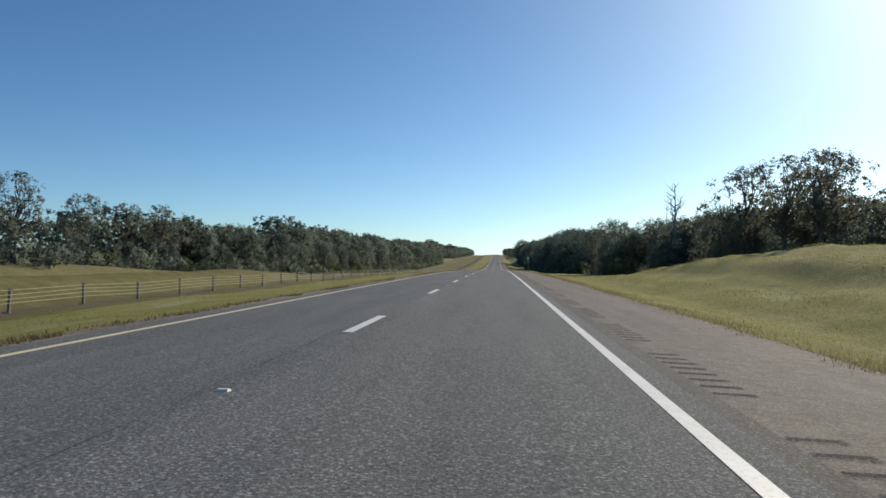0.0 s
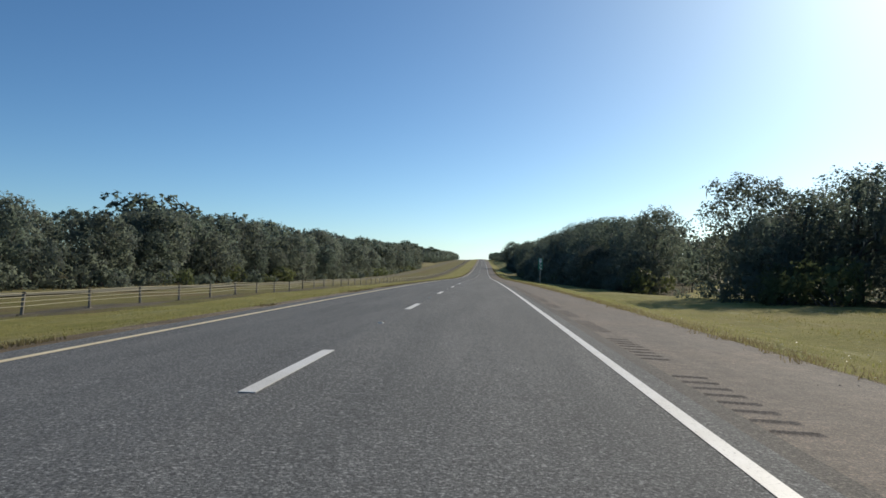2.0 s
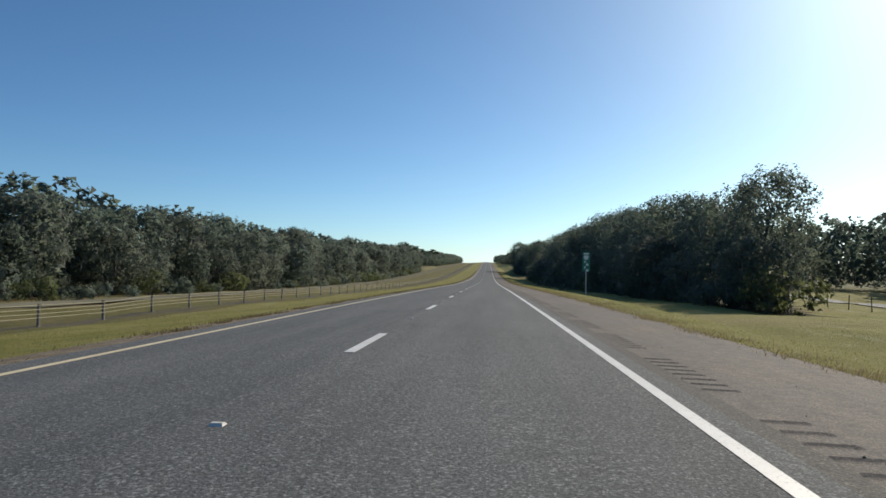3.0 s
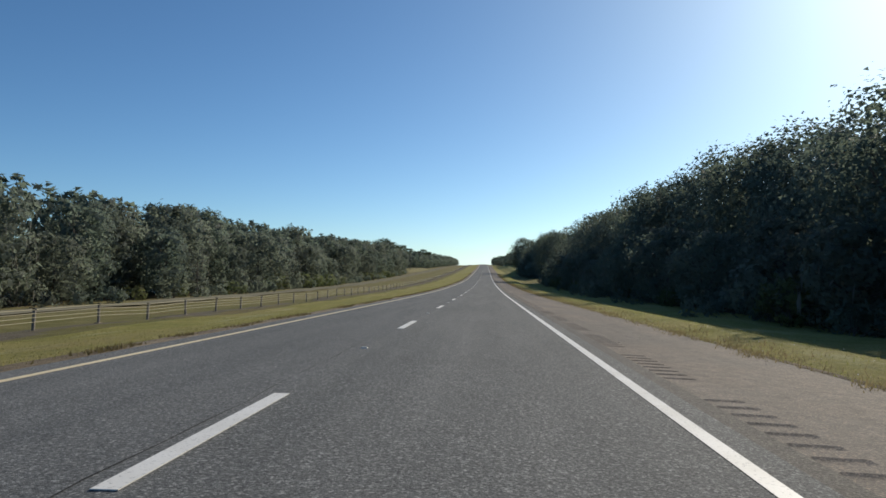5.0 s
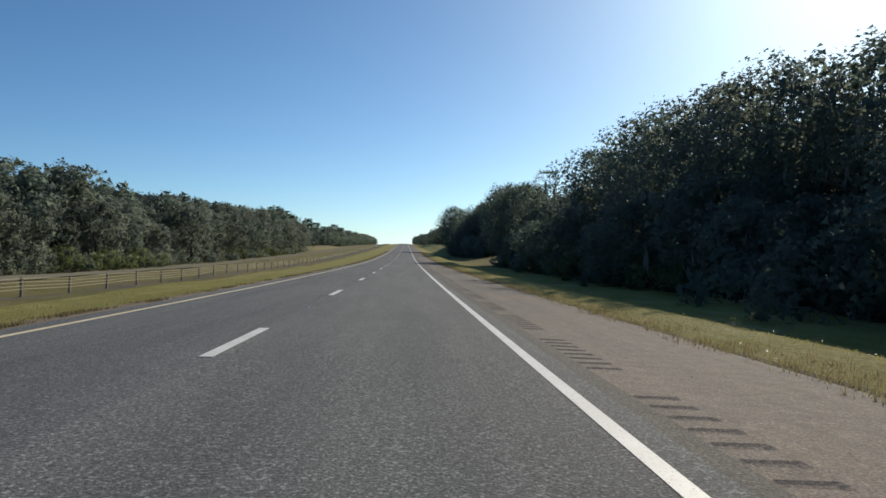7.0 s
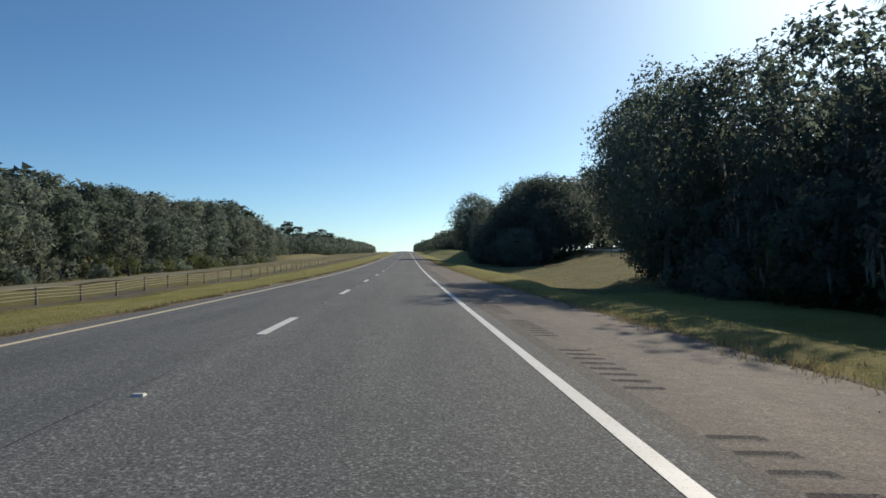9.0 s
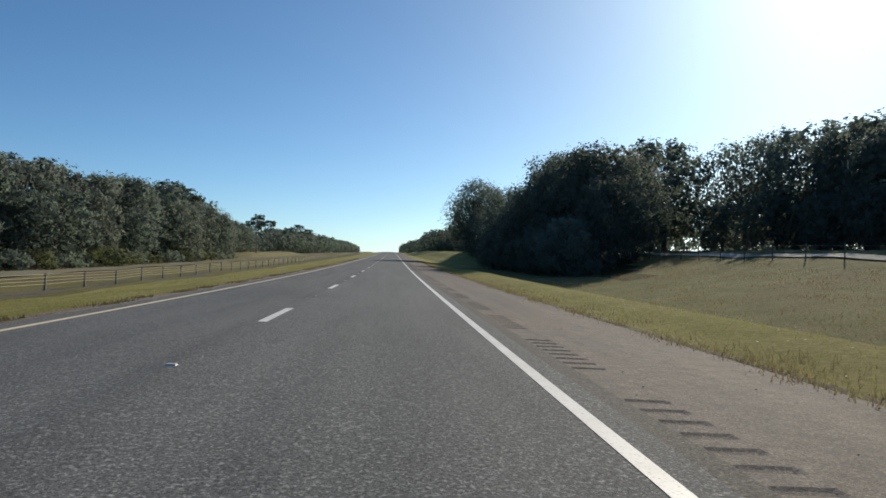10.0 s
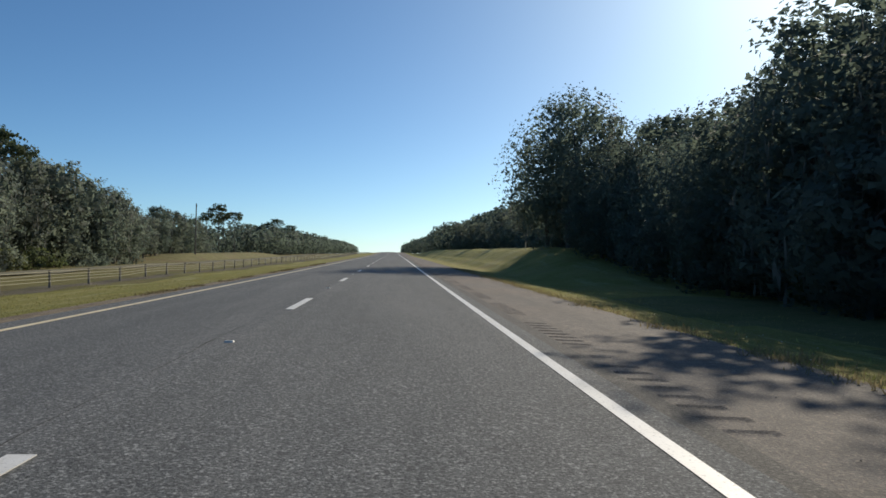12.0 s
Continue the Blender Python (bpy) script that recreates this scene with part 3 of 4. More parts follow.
def moss_strands(rs, lobes, n):
    """Drapes of moss hanging from the lower sides of the lobes."""
    w = np.array([l[3] for l in lobes])
    pick = rs.choice(len(lobes), n, p=w / w.sum())
    L = np.array(lobes)[pick]
    a = rs.uniform(0, 2 * np.pi, n)
    c = L[:, :3] + np.stack([np.cos(a) * L[:, 3] * 0.95, np.sin(a) * L[:, 3] * 0.95, -L[:, 3] * rs.uniform(0.0, 0.6, n)], -1)
    ln = rs.uniform(0.35, 1.3, n)
    wd = rs.uniform(0.025, 0.075, n)
    t = rs.uniform(0, 2 * np.pi, n)
    e = np.stack([np.cos(t), np.sin(t), 0 * t], -1) * wd[:, None]
    dn = np.stack([rs.normal(size=n) * 0.06, rs.normal(size=n) * 0.06, -ln], -1)
    v = np.stack([c - e * 0.7, c + dn * 0.45 - e, c + dn, c + dn * 0.5 + e], 1).reshape(-1, 3)
    return v, np.arange(4 * n).reshape(-1, 4)


def broadleaf(seed, h, r, low, lobes_n, leaves, size, mat, label, category="oak tree", name="oak_tree", moss=0, limbs=7, fork=None, base_r=0.3, airy=False):
    rs = np.random.RandomState(seed)
    lobes = lobes_for(rs, h, r, low, lobes_n, airy)
    tree = new(name)
    tagged(tree, label, category)
    part("trunk", tubes_mesh("trunk", branching(rs, h, lobes, fork or h * 0.22, base_r, limbs), MAT_BARK, 5), tree, "grey-brown forking trunk and limbs")
    part("crown", crown_mesh(rs, lobes, leaves, size, mat, 0.42, not airy), tree)
    if moss:
        v, f = moss_strands(rs, lobes, moss)
        tagged(part("moss", np_mesh("moss", v, f, MAT_MOSS), tree, "pale grey hanging moss"), kind="stuff")
    return tree


def pine(seed, h, leaves, size, label):
    rs = np.random.RandomState(seed)
    tree = new("pine_tree")
    tagged(tree, label, "pine tree")
    lobes = []
    for i in range(21):
        f = rs.uniform(0.0, 1.0) ** 0.7
        a = i * 2.4 + rs.uniform(-0.5, 0.5)
        q = rs.uniform(0.3, 1.0) * (3.4 * (1 - f ** 3) + 0.7)
        lobes.append((q * math.cos(a), q * math.sin(a), h * (0.66 + 0.31 * f) - 0.4, rs.uniform(0.9, 1.6)))
    br = [(wiggly(rs, (0, 0, -0.6), (0.2, 0.1, h * 0.96), 8, 0.006), list(np.linspace(0.24, 0.05, 8)))]
    for x, y, z, lr in lobes:
        br.append((wiggly(rs, (0.1, 0.05, z - rs.uniform(0.2, 1.2)), (x, y, z), 4, 0.05), [0.07, 0.05, 0.04, 0.02]))
    part("trunk", tubes_mesh("trunk", br, MAT_BARK, 6), tree, "tall bare brown trunk")
    pts, out = crown_points(rs, lobes, leaves)
    pts = pts * np.array([1, 1, 1.0])
    for lx, ly, lz, lr in lobes:
        inside = np.linalg.norm(pts - np.array([lx, ly, lz]), axis=1) < lr * 1.3
        pts[inside, 2] = lz + (pts[inside, 2] - lz) * 0.72
    v, f = leaf_cards(rs, pts, size, out, 0.9)
    part("crown", np_mesh("crown", v, f, MAT_PINE), tree)
    return tree


def bare_tree(seed, h, label, spread=1.0):
    rs = np.random.RandomState(seed)
    tree = new("dead_tree")
    tagged(tree, label, "dead tree")
    br = [(wiggly(rs, (0, 0, -0.5), (0.3, 0.2, h), 8, 0.012), list(np.linspace(0.22, 0.03, 8)))]
    for i in range(17):
        z = h * rs.uniform(0.35, 0.95)
        a, L = rs.uniform(0, 2 * math.pi), h * rs.uniform(0.10, 0.24) * (1.25 - z / h) * spread
        tip = (L * math.cos(a), L * math.sin(a), z + L * rs.uniform(0.7, 1.6))
        p = wiggly(rs, (0.25 * z / h, 0.15 * z / h, z), tip, 5, 0.07)
        br.append((p, list(np.linspace(0.075, 0.016, 5))))
        for j in range(3):
            q = np.array(p[2 + j % 2])
            t2 = q + np.array([rs.normal() * 0.4, rs.normal() * 0.4, rs.uniform(0.3, 0.9)])
            br.append((wiggly(rs, q, t2, 4, 0.08), [0.03, 0.022, 0.016, 0.01]))
    part("trunk", tubes_mesh("trunk", br, MAT_DEAD, 5), tree)
    return tree


def shrub(seed, h, r, leaves, size, mat, label):
    rs = np.random.RandomState(seed)
    ob = new("shrub")
    tagged(ob, label, "shrub")
    lobes = [(rs.normal() * r * 0.5, rs.normal() * r * 0.5, h * rs.uniform(0.15, 0.75), r * rs.uniform(0.3, 0.55)) for _ in range(9)]
    pts, out = crown_points(rs, lobes, leaves)
    v, _, way = leaf_bits(rs, pts, size, out, 0.6)
    part("crown", leafy_mesh("crown", v, way, mat), ob)
    part("stem", tubes_mesh("stem", [(wiggly(rs, (0, 0, -0.2), l[:3], 4, 0.05), [0.04, 0.03, 0.02, 0.01]) for l in lobes], MAT_BARK, 4), ob)
    return ob


def palm(seed, h, fronds, length, label):
    rs = np.random.RandomState(seed)
    ob = new("palm")
    tagged(ob, label, "palm")
    part("trunk", tubes_mesh("trunk", [(wiggly(rs, (0, 0, -0.3), (0.1, 0, h), 4, 0.02), [0.17, 0.15, 0.14, 0.12])], MAT_BARK, 7), ob)
    V, F = [], []
    for i in range(fronds):
        a, el = rs.uniform(0, 2 * math.pi), rs.uniform(-0.5, 1.25)
        d = np.array([math.cos(a) * math.cos(el), math.sin(a) * math.cos(el), math.sin(el)])
        tip = np.array([0.1, 0, h]) + d * length * 0.6
        side = np.cross(d, (0, 0, 1.0))
        side /= np.linalg.norm(side)
        for k in range(13):
            t = (k - 6) / 6 * 1.25
            e = d * math.cos(t) + side * math.sin(t)
            p1 = tip + e * length * rs.uniform(0.38, 0.5) - np.array([0, 0, 0.13 * length])
            w = np.cross(e, np.cross(d, side)) * 0.03
            m_ = (tip + p1) / 2 + np.array([0, 0, 0.05])
            V += [tip, m_ + w, p1, m_ - w]
            F.append(tuple(range(len(V) - 4, len(V))))
        V += [np.array([0.1, 0, h - 0.1]) - side * 0.015, tip - side * 0.012, tip + side * 0.012, np.array([0.1, 0, h - 0.1]) + side * 0.015]
        F.append(tuple(range(len(V) - 4, len(V))))
    part("fronds", np_mesh("fronds", V, F, MAT_PALM), ob)
    return ob


near = [
    broadleaf(11, 13.0, 5.0, 0.7, 40, 6300, 0.215, MAT_OAK, "dense dark live oak overhanging the grass verge"),
    broadleaf(12, 12.0, 4.8, 0.6, 36, 6000, 0.215, MAT_OAK, "broad live oak with moss at the grass edge", moss=260),
    broadleaf(13, 13.5, 4.6, 1.0, 40, 6000, 0.215, MAT_OLIVE, "tall greyish oak in the roadside woods", moss=160),
]
small = [
    broadleaf(14, 6.5, 3.2, 0.3, 24, 2900, 0.21, MAT_OAK, "small bushy oak at the edge of the grass", base_r=0.14),
    broadleaf(15, 6.0, 2.8, 0.3, 22, 2700, 0.21, MAT_OLIVE, "young grey-green oak at the edge of the grass", base_r=0.12, moss=40),
]
mid = [
    broadleaf(21, 14.0, 5.4, 0.6, 38, 3700, 0.31, MAT_OAK, "dark live oak in the wood beyond the median", moss=110),
    broadleaf(22, 13.5, 5.2, 0.6, 34, 3500, 0.31, MAT_OLIVE, "grey-green oak hung with moss in the wood", moss=420),
    broadleaf(23, 15.0, 5.0, 1.0, 40, 3700, 0.31, MAT_OAK, "tall dark oak in the wood beyond the median"),
    broadleaf(24, 12.0, 4.6, 0.5, 28, 3100, 0.31, MAT_OLIVE, "small pale oak at the edge of the wood", moss=60),
]
giant = broadleaf(16, 14.0, 5.4, 2.6, 52, 13000, 0.20, MAT_OAK, "large live oak hung with moss over the verge", moss=620, limbs=26, base_r=0.42)
HEIGHT = {o.name: h for o, h in zip(near + small + mid + [giant], (13.0, 12.0, 13.5, 6.5, 6.0, 14.0, 13.5, 15.0, 12.0, 14.0))}
open_oak = broadleaf(41, 13.5, 5.2, 4.2, 46, 3400, 0.25, MAT_AUTUMN, "open-crowned oak with thinning grey-green leaves", limbs=34, fork=3.2, airy=True)
sapling = broadleaf(43, 6.2, 1.5, 1.5, 16, 620, 0.20, MAT_OLIVE, "slender young tree standing alone before the wood", "young tree", "young_tree", limbs=12, fork=2.0, base_r=0.085, airy=True)
pines = [pine(51, 17.5, 2600, 0.36, "tall pine with a flat open crown above the wood"), pine(52, 16.0, 2200, 0.36, "slender pine above the wood")]
shrubs = [
    shrub(61, 2.6, 2.0, 850, 0.24, MAT_SHRUB, "leafy green shrub at the edge of the woods"),
    shrub(62, 1.9, 1.7, 750, 0.22, MAT_OAK, "low dark bush at the edge of the woods"),
    shrub(63, 3.4, 2.2, 950, 0.26, MAT_OLIVE, "tall grey-green bush at the edge of the woods"),
]
protos = near + small + mid + [giant, open_oak, sapling] + pines + shrubs
used = set()


def plant(proto, x, y, s=1.0, turn=0.0, group="", wide=None, sink=0.15):
    """Stand a copy of a tree on the ground; the first one is the built tree itself."""
    z = float(ground_z(x, y)) - sink
    m = pose(x, y, z, 0, 0, turn)
    if proto.name in used:
        ob = copy_thing(proto, m)
    else:
        used.add(proto.name)
        ob = proto
        ob.matrix_basis = m
    ob.scale = (wide or s, wide or s, s)
    if group:
        tagged(ob, group=group)
    return ob


# single trees that stand out
dead = bare_tree(71, 10.6, "bleached bare dead tree standing above the bank")
protos.append(dead)
plant(dead, 24.7, 98.7, 1.24, 40)
plant(dead, 28.2, 90.5, 0.72, 200)
bare = bare_tree(74, 12.6, "pale bare spreading tree among the roadside oaks", 2.1)
protos.append(bare)
plant(bare, 20.6, 329.5, 1.14, 30)
tall_palm = palm(83, 11.6, 30, 2.1, "tall cabbage palm rising out of the roadside woods")
protos.append(tall_palm)
plant(tall_palm, 19.0, 328.5, 1.05, 0)
for x, y, s, t in ((29, 72, 0.85, 75), (33, 77, 0.85, 190), (28.5, 82, 0.94, 130), (27.5, 61, 0.74, 220), (31, 66, 0.78, 300), (31.5, 53, 0.62, 70), (36, 58, 0.8, 160), (38, 48, 0.8, 20)):
    plant(open_oak, x, y, s, t, "open oaks on the bank")
for x, y, s, t in ((-57, 52, 0.86, 30), (-55, 75, 0.8, 140), (-58, 92, 0.8, 250), (-52, 104, 0.8, 10), (-62, 112, 0.9, 70)):
    plant(open_oak, x, y, s, t, "thinning oaks across the median")
plant(sapling, -39.2, 256.5, 1.0, 40)
plant(pines[0], -49.5, 497, 1.05, 20, "pines")
plant(pines[0], -58.5, 646, 1.02, 120, "pines")
plant(pines[1], -45.5, 494, 1.06, 60, "pines")
plant(pines[1], -63.0, 648, 0.98, 200, "pines")
plant(pines[1], -55.0, 653, 0.95, 290, "pines")
plant(pines[0], -60.5, 660, 0.9, 10, "pines")
plant(pines[1], -50.0, 705, 1.0, 250, "pines")
plant(pines[1], -48.0, 735, 0.9, 310, "pines")


def grow(proto, x, y, h, group, fat=1.0):
    s = h / HEIGHT[proto.name]
    return plant(proto, x, y, s, rng.uniform(0, 360), group, wide=s * fat)


rng = random.Random(17)
RIGHT, LEFT = "roadside woods", "woods across the median"
grow(giant, 18.6, 356, 14.4, RIGHT, 0.88)
for x, y, h in ((17.5, 351, 5.0), (19.5, 357, 5.5), (16.8, 346, 4.4), (20.5, 349, 6.0), (18.0, 339, 5.6), (21.5, 343, 6.4), (17.2, 334, 5.0), (22.5, 337, 6.5)):
    grow(rng.choice(small), x, y, h, RIGHT, 1.15)
grow(near[1], 18.0, 350.5, 13.5, RIGHT, 0.9)
grow(near[0], 15.4, 344.0, 13.2, RIGHT, 0.86)
grow(near[2], 19.5, 343, 13.4, RIGHT, 0.95)
grow(near[1], 19.0, 334, 12.5, RIGHT, 1.0)
grow(near[0], 18.9, 250, 13.1, RIGHT, 0.92)
grow(near[1], 20.3, 246, 13.3, RIGHT, 0.95)
grow(near[0], 16.0, 474, 14.6, RIGHT, 1.05)
grow(near[1], 18.5, 478, 13.6, RIGHT, 1.0)
grow(near[1], 14.8, 478.5, 11.0, RIGHT, 0.95)
grow(near[0], 19.8, 424, 14.4, RIGHT, 0.92)
grow(near[2], 22.0, 429, 14.6, RIGHT, 0.95)
for x, y, h in ((23.4, 97.0, 5.2), (26.0, 98.5, 4.6)):
    grow(small[0], x, y, h, RIGHT, 1.2)
grow(near[2], 25.2, 80.5, 8.0, RIGHT, 1.1)
for x, y, h in ((20, 119, 9.6), (25, 113, 9.2), (29, 121, 10), (18.5, 112, 6.0), (31, 107, 9), (22.5, 116, 8.2), (28, 111, 8.8), (23.5, 122, 7.5), (33, 114, 9.5)):
    grow(rng.choice(near), x, y, h, RIGHT, 1.15)
deep = []


def row(side, y0, y1, off, gap, kinds, low, high, fat=1.1, skip=(), loose=1.3):
    """A row of trees that follows the woods' edge; without kinds they go into the far, joined woods."""
    y = y0
    while y < y1:
        x = float(woods_edge_right(y)) + off if side > 0 else float(woods_edge_left(y)) - off
        x += rng.uniform(-loose, loose)
        if x < 60 and not (side > 0 and in_field(x, y)) and not any(a < y < b for a, b in skip):
            h = rng.uniform(low, high)
            if kinds:
                grow(rng.choice(kinds), x + float(bend(y)), y, h, RIGHT if side > 0 else LEFT, fat * rng.uniform(0.9, 1.12))
            else:
                deep.append((x + float(bend(y)), y, h))
        y += gap * rng.uniform(0.8, 1.25)


row(1, 147, 330, 4.2, 5.4, small, 4.4, 6.6, 1.15)
row(1, 152, 172, 8.0, 6.5, near, 10.0, 11.0)
row(1, 172, 200, 8.0, 6.5, near, 11.2, 12.4)
row(1, 200, 220, 10.5, 6.5, near, 11.0, 12.4)
row(1, 220, 241, 11.6, 6.5, near, 13.8, 15.0)
row(1, 242, 259, 10.9, 6.5, near, 13.2, 14.2)
row(1, 260, 272, 10.5, 6.5, near, 11.6, 12.4)
row(1, 272, 283, 10.0, 6.0, near, 13.2, 14.2)
row(1, 283, 313, 10.0, 6.5, near, 12.8, 14.2)
row(1, 318, 345, 10.0, 6.5, near, 9.6, 10.8)
row(1, 190, 345, 17, 8, near[:2] + mid[:1], 10.8, 12.8)
row(1, 404, 466, 2.2, 4.2, small, 4.0, 6.0)
row(1, 425, 434, 3.0, 5.0, near, 9.4, 10.4)
row(1, 435, 442, 3.0, 6.0, near, 10.6, 11.6)
row(1, 443, 468, 4.0, 6.0, near, 8.5, 9.8)
row(1, 420, 446, 11, 7.5, near[:1] + mid[:3], 13.2, 14.2)
row(1, 446, 480, 10, 7.5, near[:1] + mid[:3], 11.2, 12.8)
row(1, 484, 640, 5.0, 6.5, small, 5.5, 8.0)
row(1, 486, 560, 11, 8, mid, 9.5, 12.5)
row(1, 560, 720, 11, 8, None, 9.5, 12.5)
row(1, 200, 345, 25, 10, None, 11.5, 13.2)
row(1, 205, 345, 35, 14, None, 12, 14)
row(1, 480, 1000, 16, 9, None, 11, 14)
row(1, 640, 1280, 3, 8, None, 8, 11)
row(1, 480, 800, 26, 14, None, 13, 16)
for x, y, h in ((22.5, 417, 14.2), (24, 432, 15.2), (24.2, 441, 14.0), (22, 409, 9.5), (26, 413, 11), (27, 422, 13), (35.5, 428, 15), (37, 436, 15.5), (36, 446, 15), (33, 453, 14), (47, 399, 13.5), (48.5, 407, 15), (47, 417, 15.5), (46, 427, 16), (50, 391, 13), (49, 382, 13), (50, 372, 12.5), (52, 362, 13), (51, 351, 13), (55, 404, 15), (44.5, 398, 11.5), (45, 410, 12.5), (53, 396, 14.5), (53, 413, 15.5), (56, 388, 14.5), (57, 374, 14)):
    grow(rng.choice(near + mid[:2]), x, y, h, RIGHT, 1.1)
for x, y, h in ((44, 352, 5.5), (45, 360, 6.2), (44, 369, 5.6), (45.5, 377, 6.5), (44, 386, 6), (43, 395, 6.4), (42, 404, 6), (41.5, 412, 6.6), (40, 421, 6.2)):
    grow(rng.choice(small), x, y, h, RIGHT, 1.2)
for x, y, h in ((-46, 448, 14.6), (-46, 462, 15.4), (-49, 470, 16.6), (-46, 480, 16), (-48, 490, 15.6), (-47, 499, 14.5), (-45.5, 507, 14.2), (-45.5, 515, 13.6), (-45.5, 523, 12.6), (-47, 531, 11.5), (-51, 516, 13.5), (-48, 537, 10.6), (-49, 545, 9.6), (-50, 553, 8.7), (-51.5, 562, 7.9), (-50, 536, 10), (-53, 545, 9), (-51, 563, 10.8), (-52, 576, 10.4), (-53, 588, 10.2), (-54, 600, 9.8), (-56.5, 556, 10.5), (-52, 550, 8.5), (-54.5, 563, 8), (-57, 575, 8), (-58, 588, 8.5), (-57, 500, 15)):
    grow(rng.choice(mid), x, y, h, LEFT, 1.05)
for x, y, h in ((31, 88, 8.4), (34, 80, 8), (30, 96, 9), (36, 92, 9.6), (38, 70, 8), (42, 64, 9), (40, 84, 10), (26, 101, 7), (29, 103, 9.5), (34, 97, 10), (44, 56, 8), (46, 75, 9), (33, 100, 9)):
    grow(rng.choice(mid), x, y, h, RIGHT, 1.25)
for k in range(66):
    y = -40 + k * 9.2
    deep.append((68 + rng.uniform(0, 9), y, rng.uniform(13, 16.5)))
    if 90 < y < 330:
        deep.append((78 + rng.uniform(0, 6), y + 4.6, rng.uniform(12, 15)))
for k in range(24):
    deep.append((60 + rng.uniform(-2, 3), 338 + k * 5.6, rng.uniform(7, 10)))
row(-1, 118, 170, 4.0, 7.6, mid, 5.8, 9.6, 1.1, loose=2.8)
row(-1, 112, 180, 9.0, 7.0, mid, 8.5, 11.6)
row(-1, 170, 531, 4.2, 7.8, mid, 6.5, 12.8, 1.1, loose=3.0)
row(-1, 180, 285, 10.0, 8.4, mid, 10.0, 15.5, loose=2.2)
row(-1, 285, 531, 10.0, 8.4, mid, 12.5, 16.8, loose=2.2)
row(-1, 100, 180, 16, 8.5, None, 9.5, 12.0)
row(-1, 180, 300, 16, 8.5, None, 14.0, 16.0)
row(-1, 300, 495, 16, 9, None, 14.5, 16.5)
row(-1, 25, 140, 25, 9, None, 8.5, 11)
row(-1, 20, 140, 36, 11, None, 9.5, 12)
row(-1, 540, 670, 3.0, 6, None, 6.4, 9.0)
row(-1, 530, 670, 11, 8, None, 8.5, 11.5)
row(-1, 670, 1280, 3.0, 8, None, 8, 11)
row(-1, 670, 1280, 11, 10, None, 10, 14)
row(-1, 700, 1050, 20, 12, None, 12, 15)


def far_trees(name, spots, label):
    """Woods that nobody could count, as one joined mesh of trunks and leaf sprays."""
    rs_ = np.random.RandomState(77)
    forms, thin = [], []
    for k in range(4):
        lobes = lobes_for(rs_, 1.0 * 14, 5.4, 0.8, 30)
        pts, out = crown_points(rs_, lobes, 1500, 5)
        for store, count, size in ((forms, 1150, 0.70), (thin, 480, 1.08)):
            v, _, way = leaf_bits(rs_, pts[::len(pts) // count][:count], size, out[::len(pts) // count][:count], 0.42)
            store.append((v / 14.0, way))
    vs, ways = [], []
    for i, (x, y, h) in enumerate(spots):
        a = rs_.uniform(0, 2 * np.pi)
        c, s_ = np.cos(a), np.sin(a)
        form = forms[i % 4] if y < 340 or (x > 40 and y < 480) else thin[i % 4]
        turn = np.array([[c, s_, 0], [-s_, c, 0], [0, 0, 1.0]])
        v = form[0] @ turn * h * np.array([1.1, 1.1, 1])
        ways.append(form[1] @ turn)
        vs.append(v + np.array([x, y, float(ground_z(x, y)) - 0.3]))
    tagged(new(name, leafy_mesh(name, np.concatenate(vs), np.concatenate(ways), MAT_OAK)), label, "woods", kind="stuff")


far_trees("distant_woods", deep, "dark mixed woods standing deep behind the roadside trees")
# bushes along the edges
y = 92.0
while y < 520:
    x = float(woods_edge_right(y)) + rng.uniform(2.0, 4.2)
    if x < 40 and not 343 < y < 402:
        plant(rng.choice(shrubs), x, y, rng.uniform(0.6, 1.25), rng.uniform(0, 360), "edge shrubs")
    y += rng.uniform(2.2, 5.5)
y = 60.0
while y < 640:
    x = float(woods_edge_left(y)) + rng.uniform(-1.0, 2.0)
    plant(rng.choice(shrubs), x, y, rng.uniform(0.7, 1.4), rng.uniform(0, 360), "edge shrubs")
    y += rng.uniform(3, 8)

palms = [palm(81, 1.6, 16, 1.5, "small cabbage palm by the pasture fence"), ]
plant(palms[0], 33.0, 177, 1.0, 0)
plant(palms[0], -43.5, 108, 1.3, 90)
plant(palms[0], -39.5, 405, 1.2, 200)
plant(palms[0], -40.5, 411, 1.1, 30)

# utility pole
pole = new("utility_pole")
tagged(pole, "plain weathered wooden utility pole on a grassy rise", "pole")
part("shaft", tubes_mesh("shaft", [([(0, 0, -0.8), (0, 0, 6), (0, 0, 11.5)], [0.17, 0.145, 0.11])], MAT_POLEWOOD, 10), pole)
pole.location = (-44.9, 571, float(ground_z(-44.9, 571)))
part("top_bracket", bm_mesh("top_bracket", box_bm(0.10, 0.12, 0.35, (0.14, 0, 11.0), 0.01), MAT_SLEEVE), pole)

# ---- green marker sign on the right verge ----
sign = new("marker_sign")
tagged(sign, "tall narrow green roadside marker sign on a steel post", "sign")
sz = float(ground_z(6.43, 145.0))
sign.location = (6.43, 145.0, sz)
part("post", bm_mesh("post", box_bm(0.06, 0.04, 3.15, (0, 0.05, 1.275), 0.006), MAT_ALU), sign, "galvanised U-channel post")
panel = part("panel", bm_mesh("panel", box_bm(0.50, 0.008, 1.30, (0, 0, 2.30), 0.003), MAT_SIGN), sign, "green reflective panel")
part("heading_bar", bm_mesh("heading_bar", box_bm(0.34, 0.004, 0.10, (0, -0.008, 2.83)), MAT_SIGNWHITE), panel)
shield = bmesh.new()
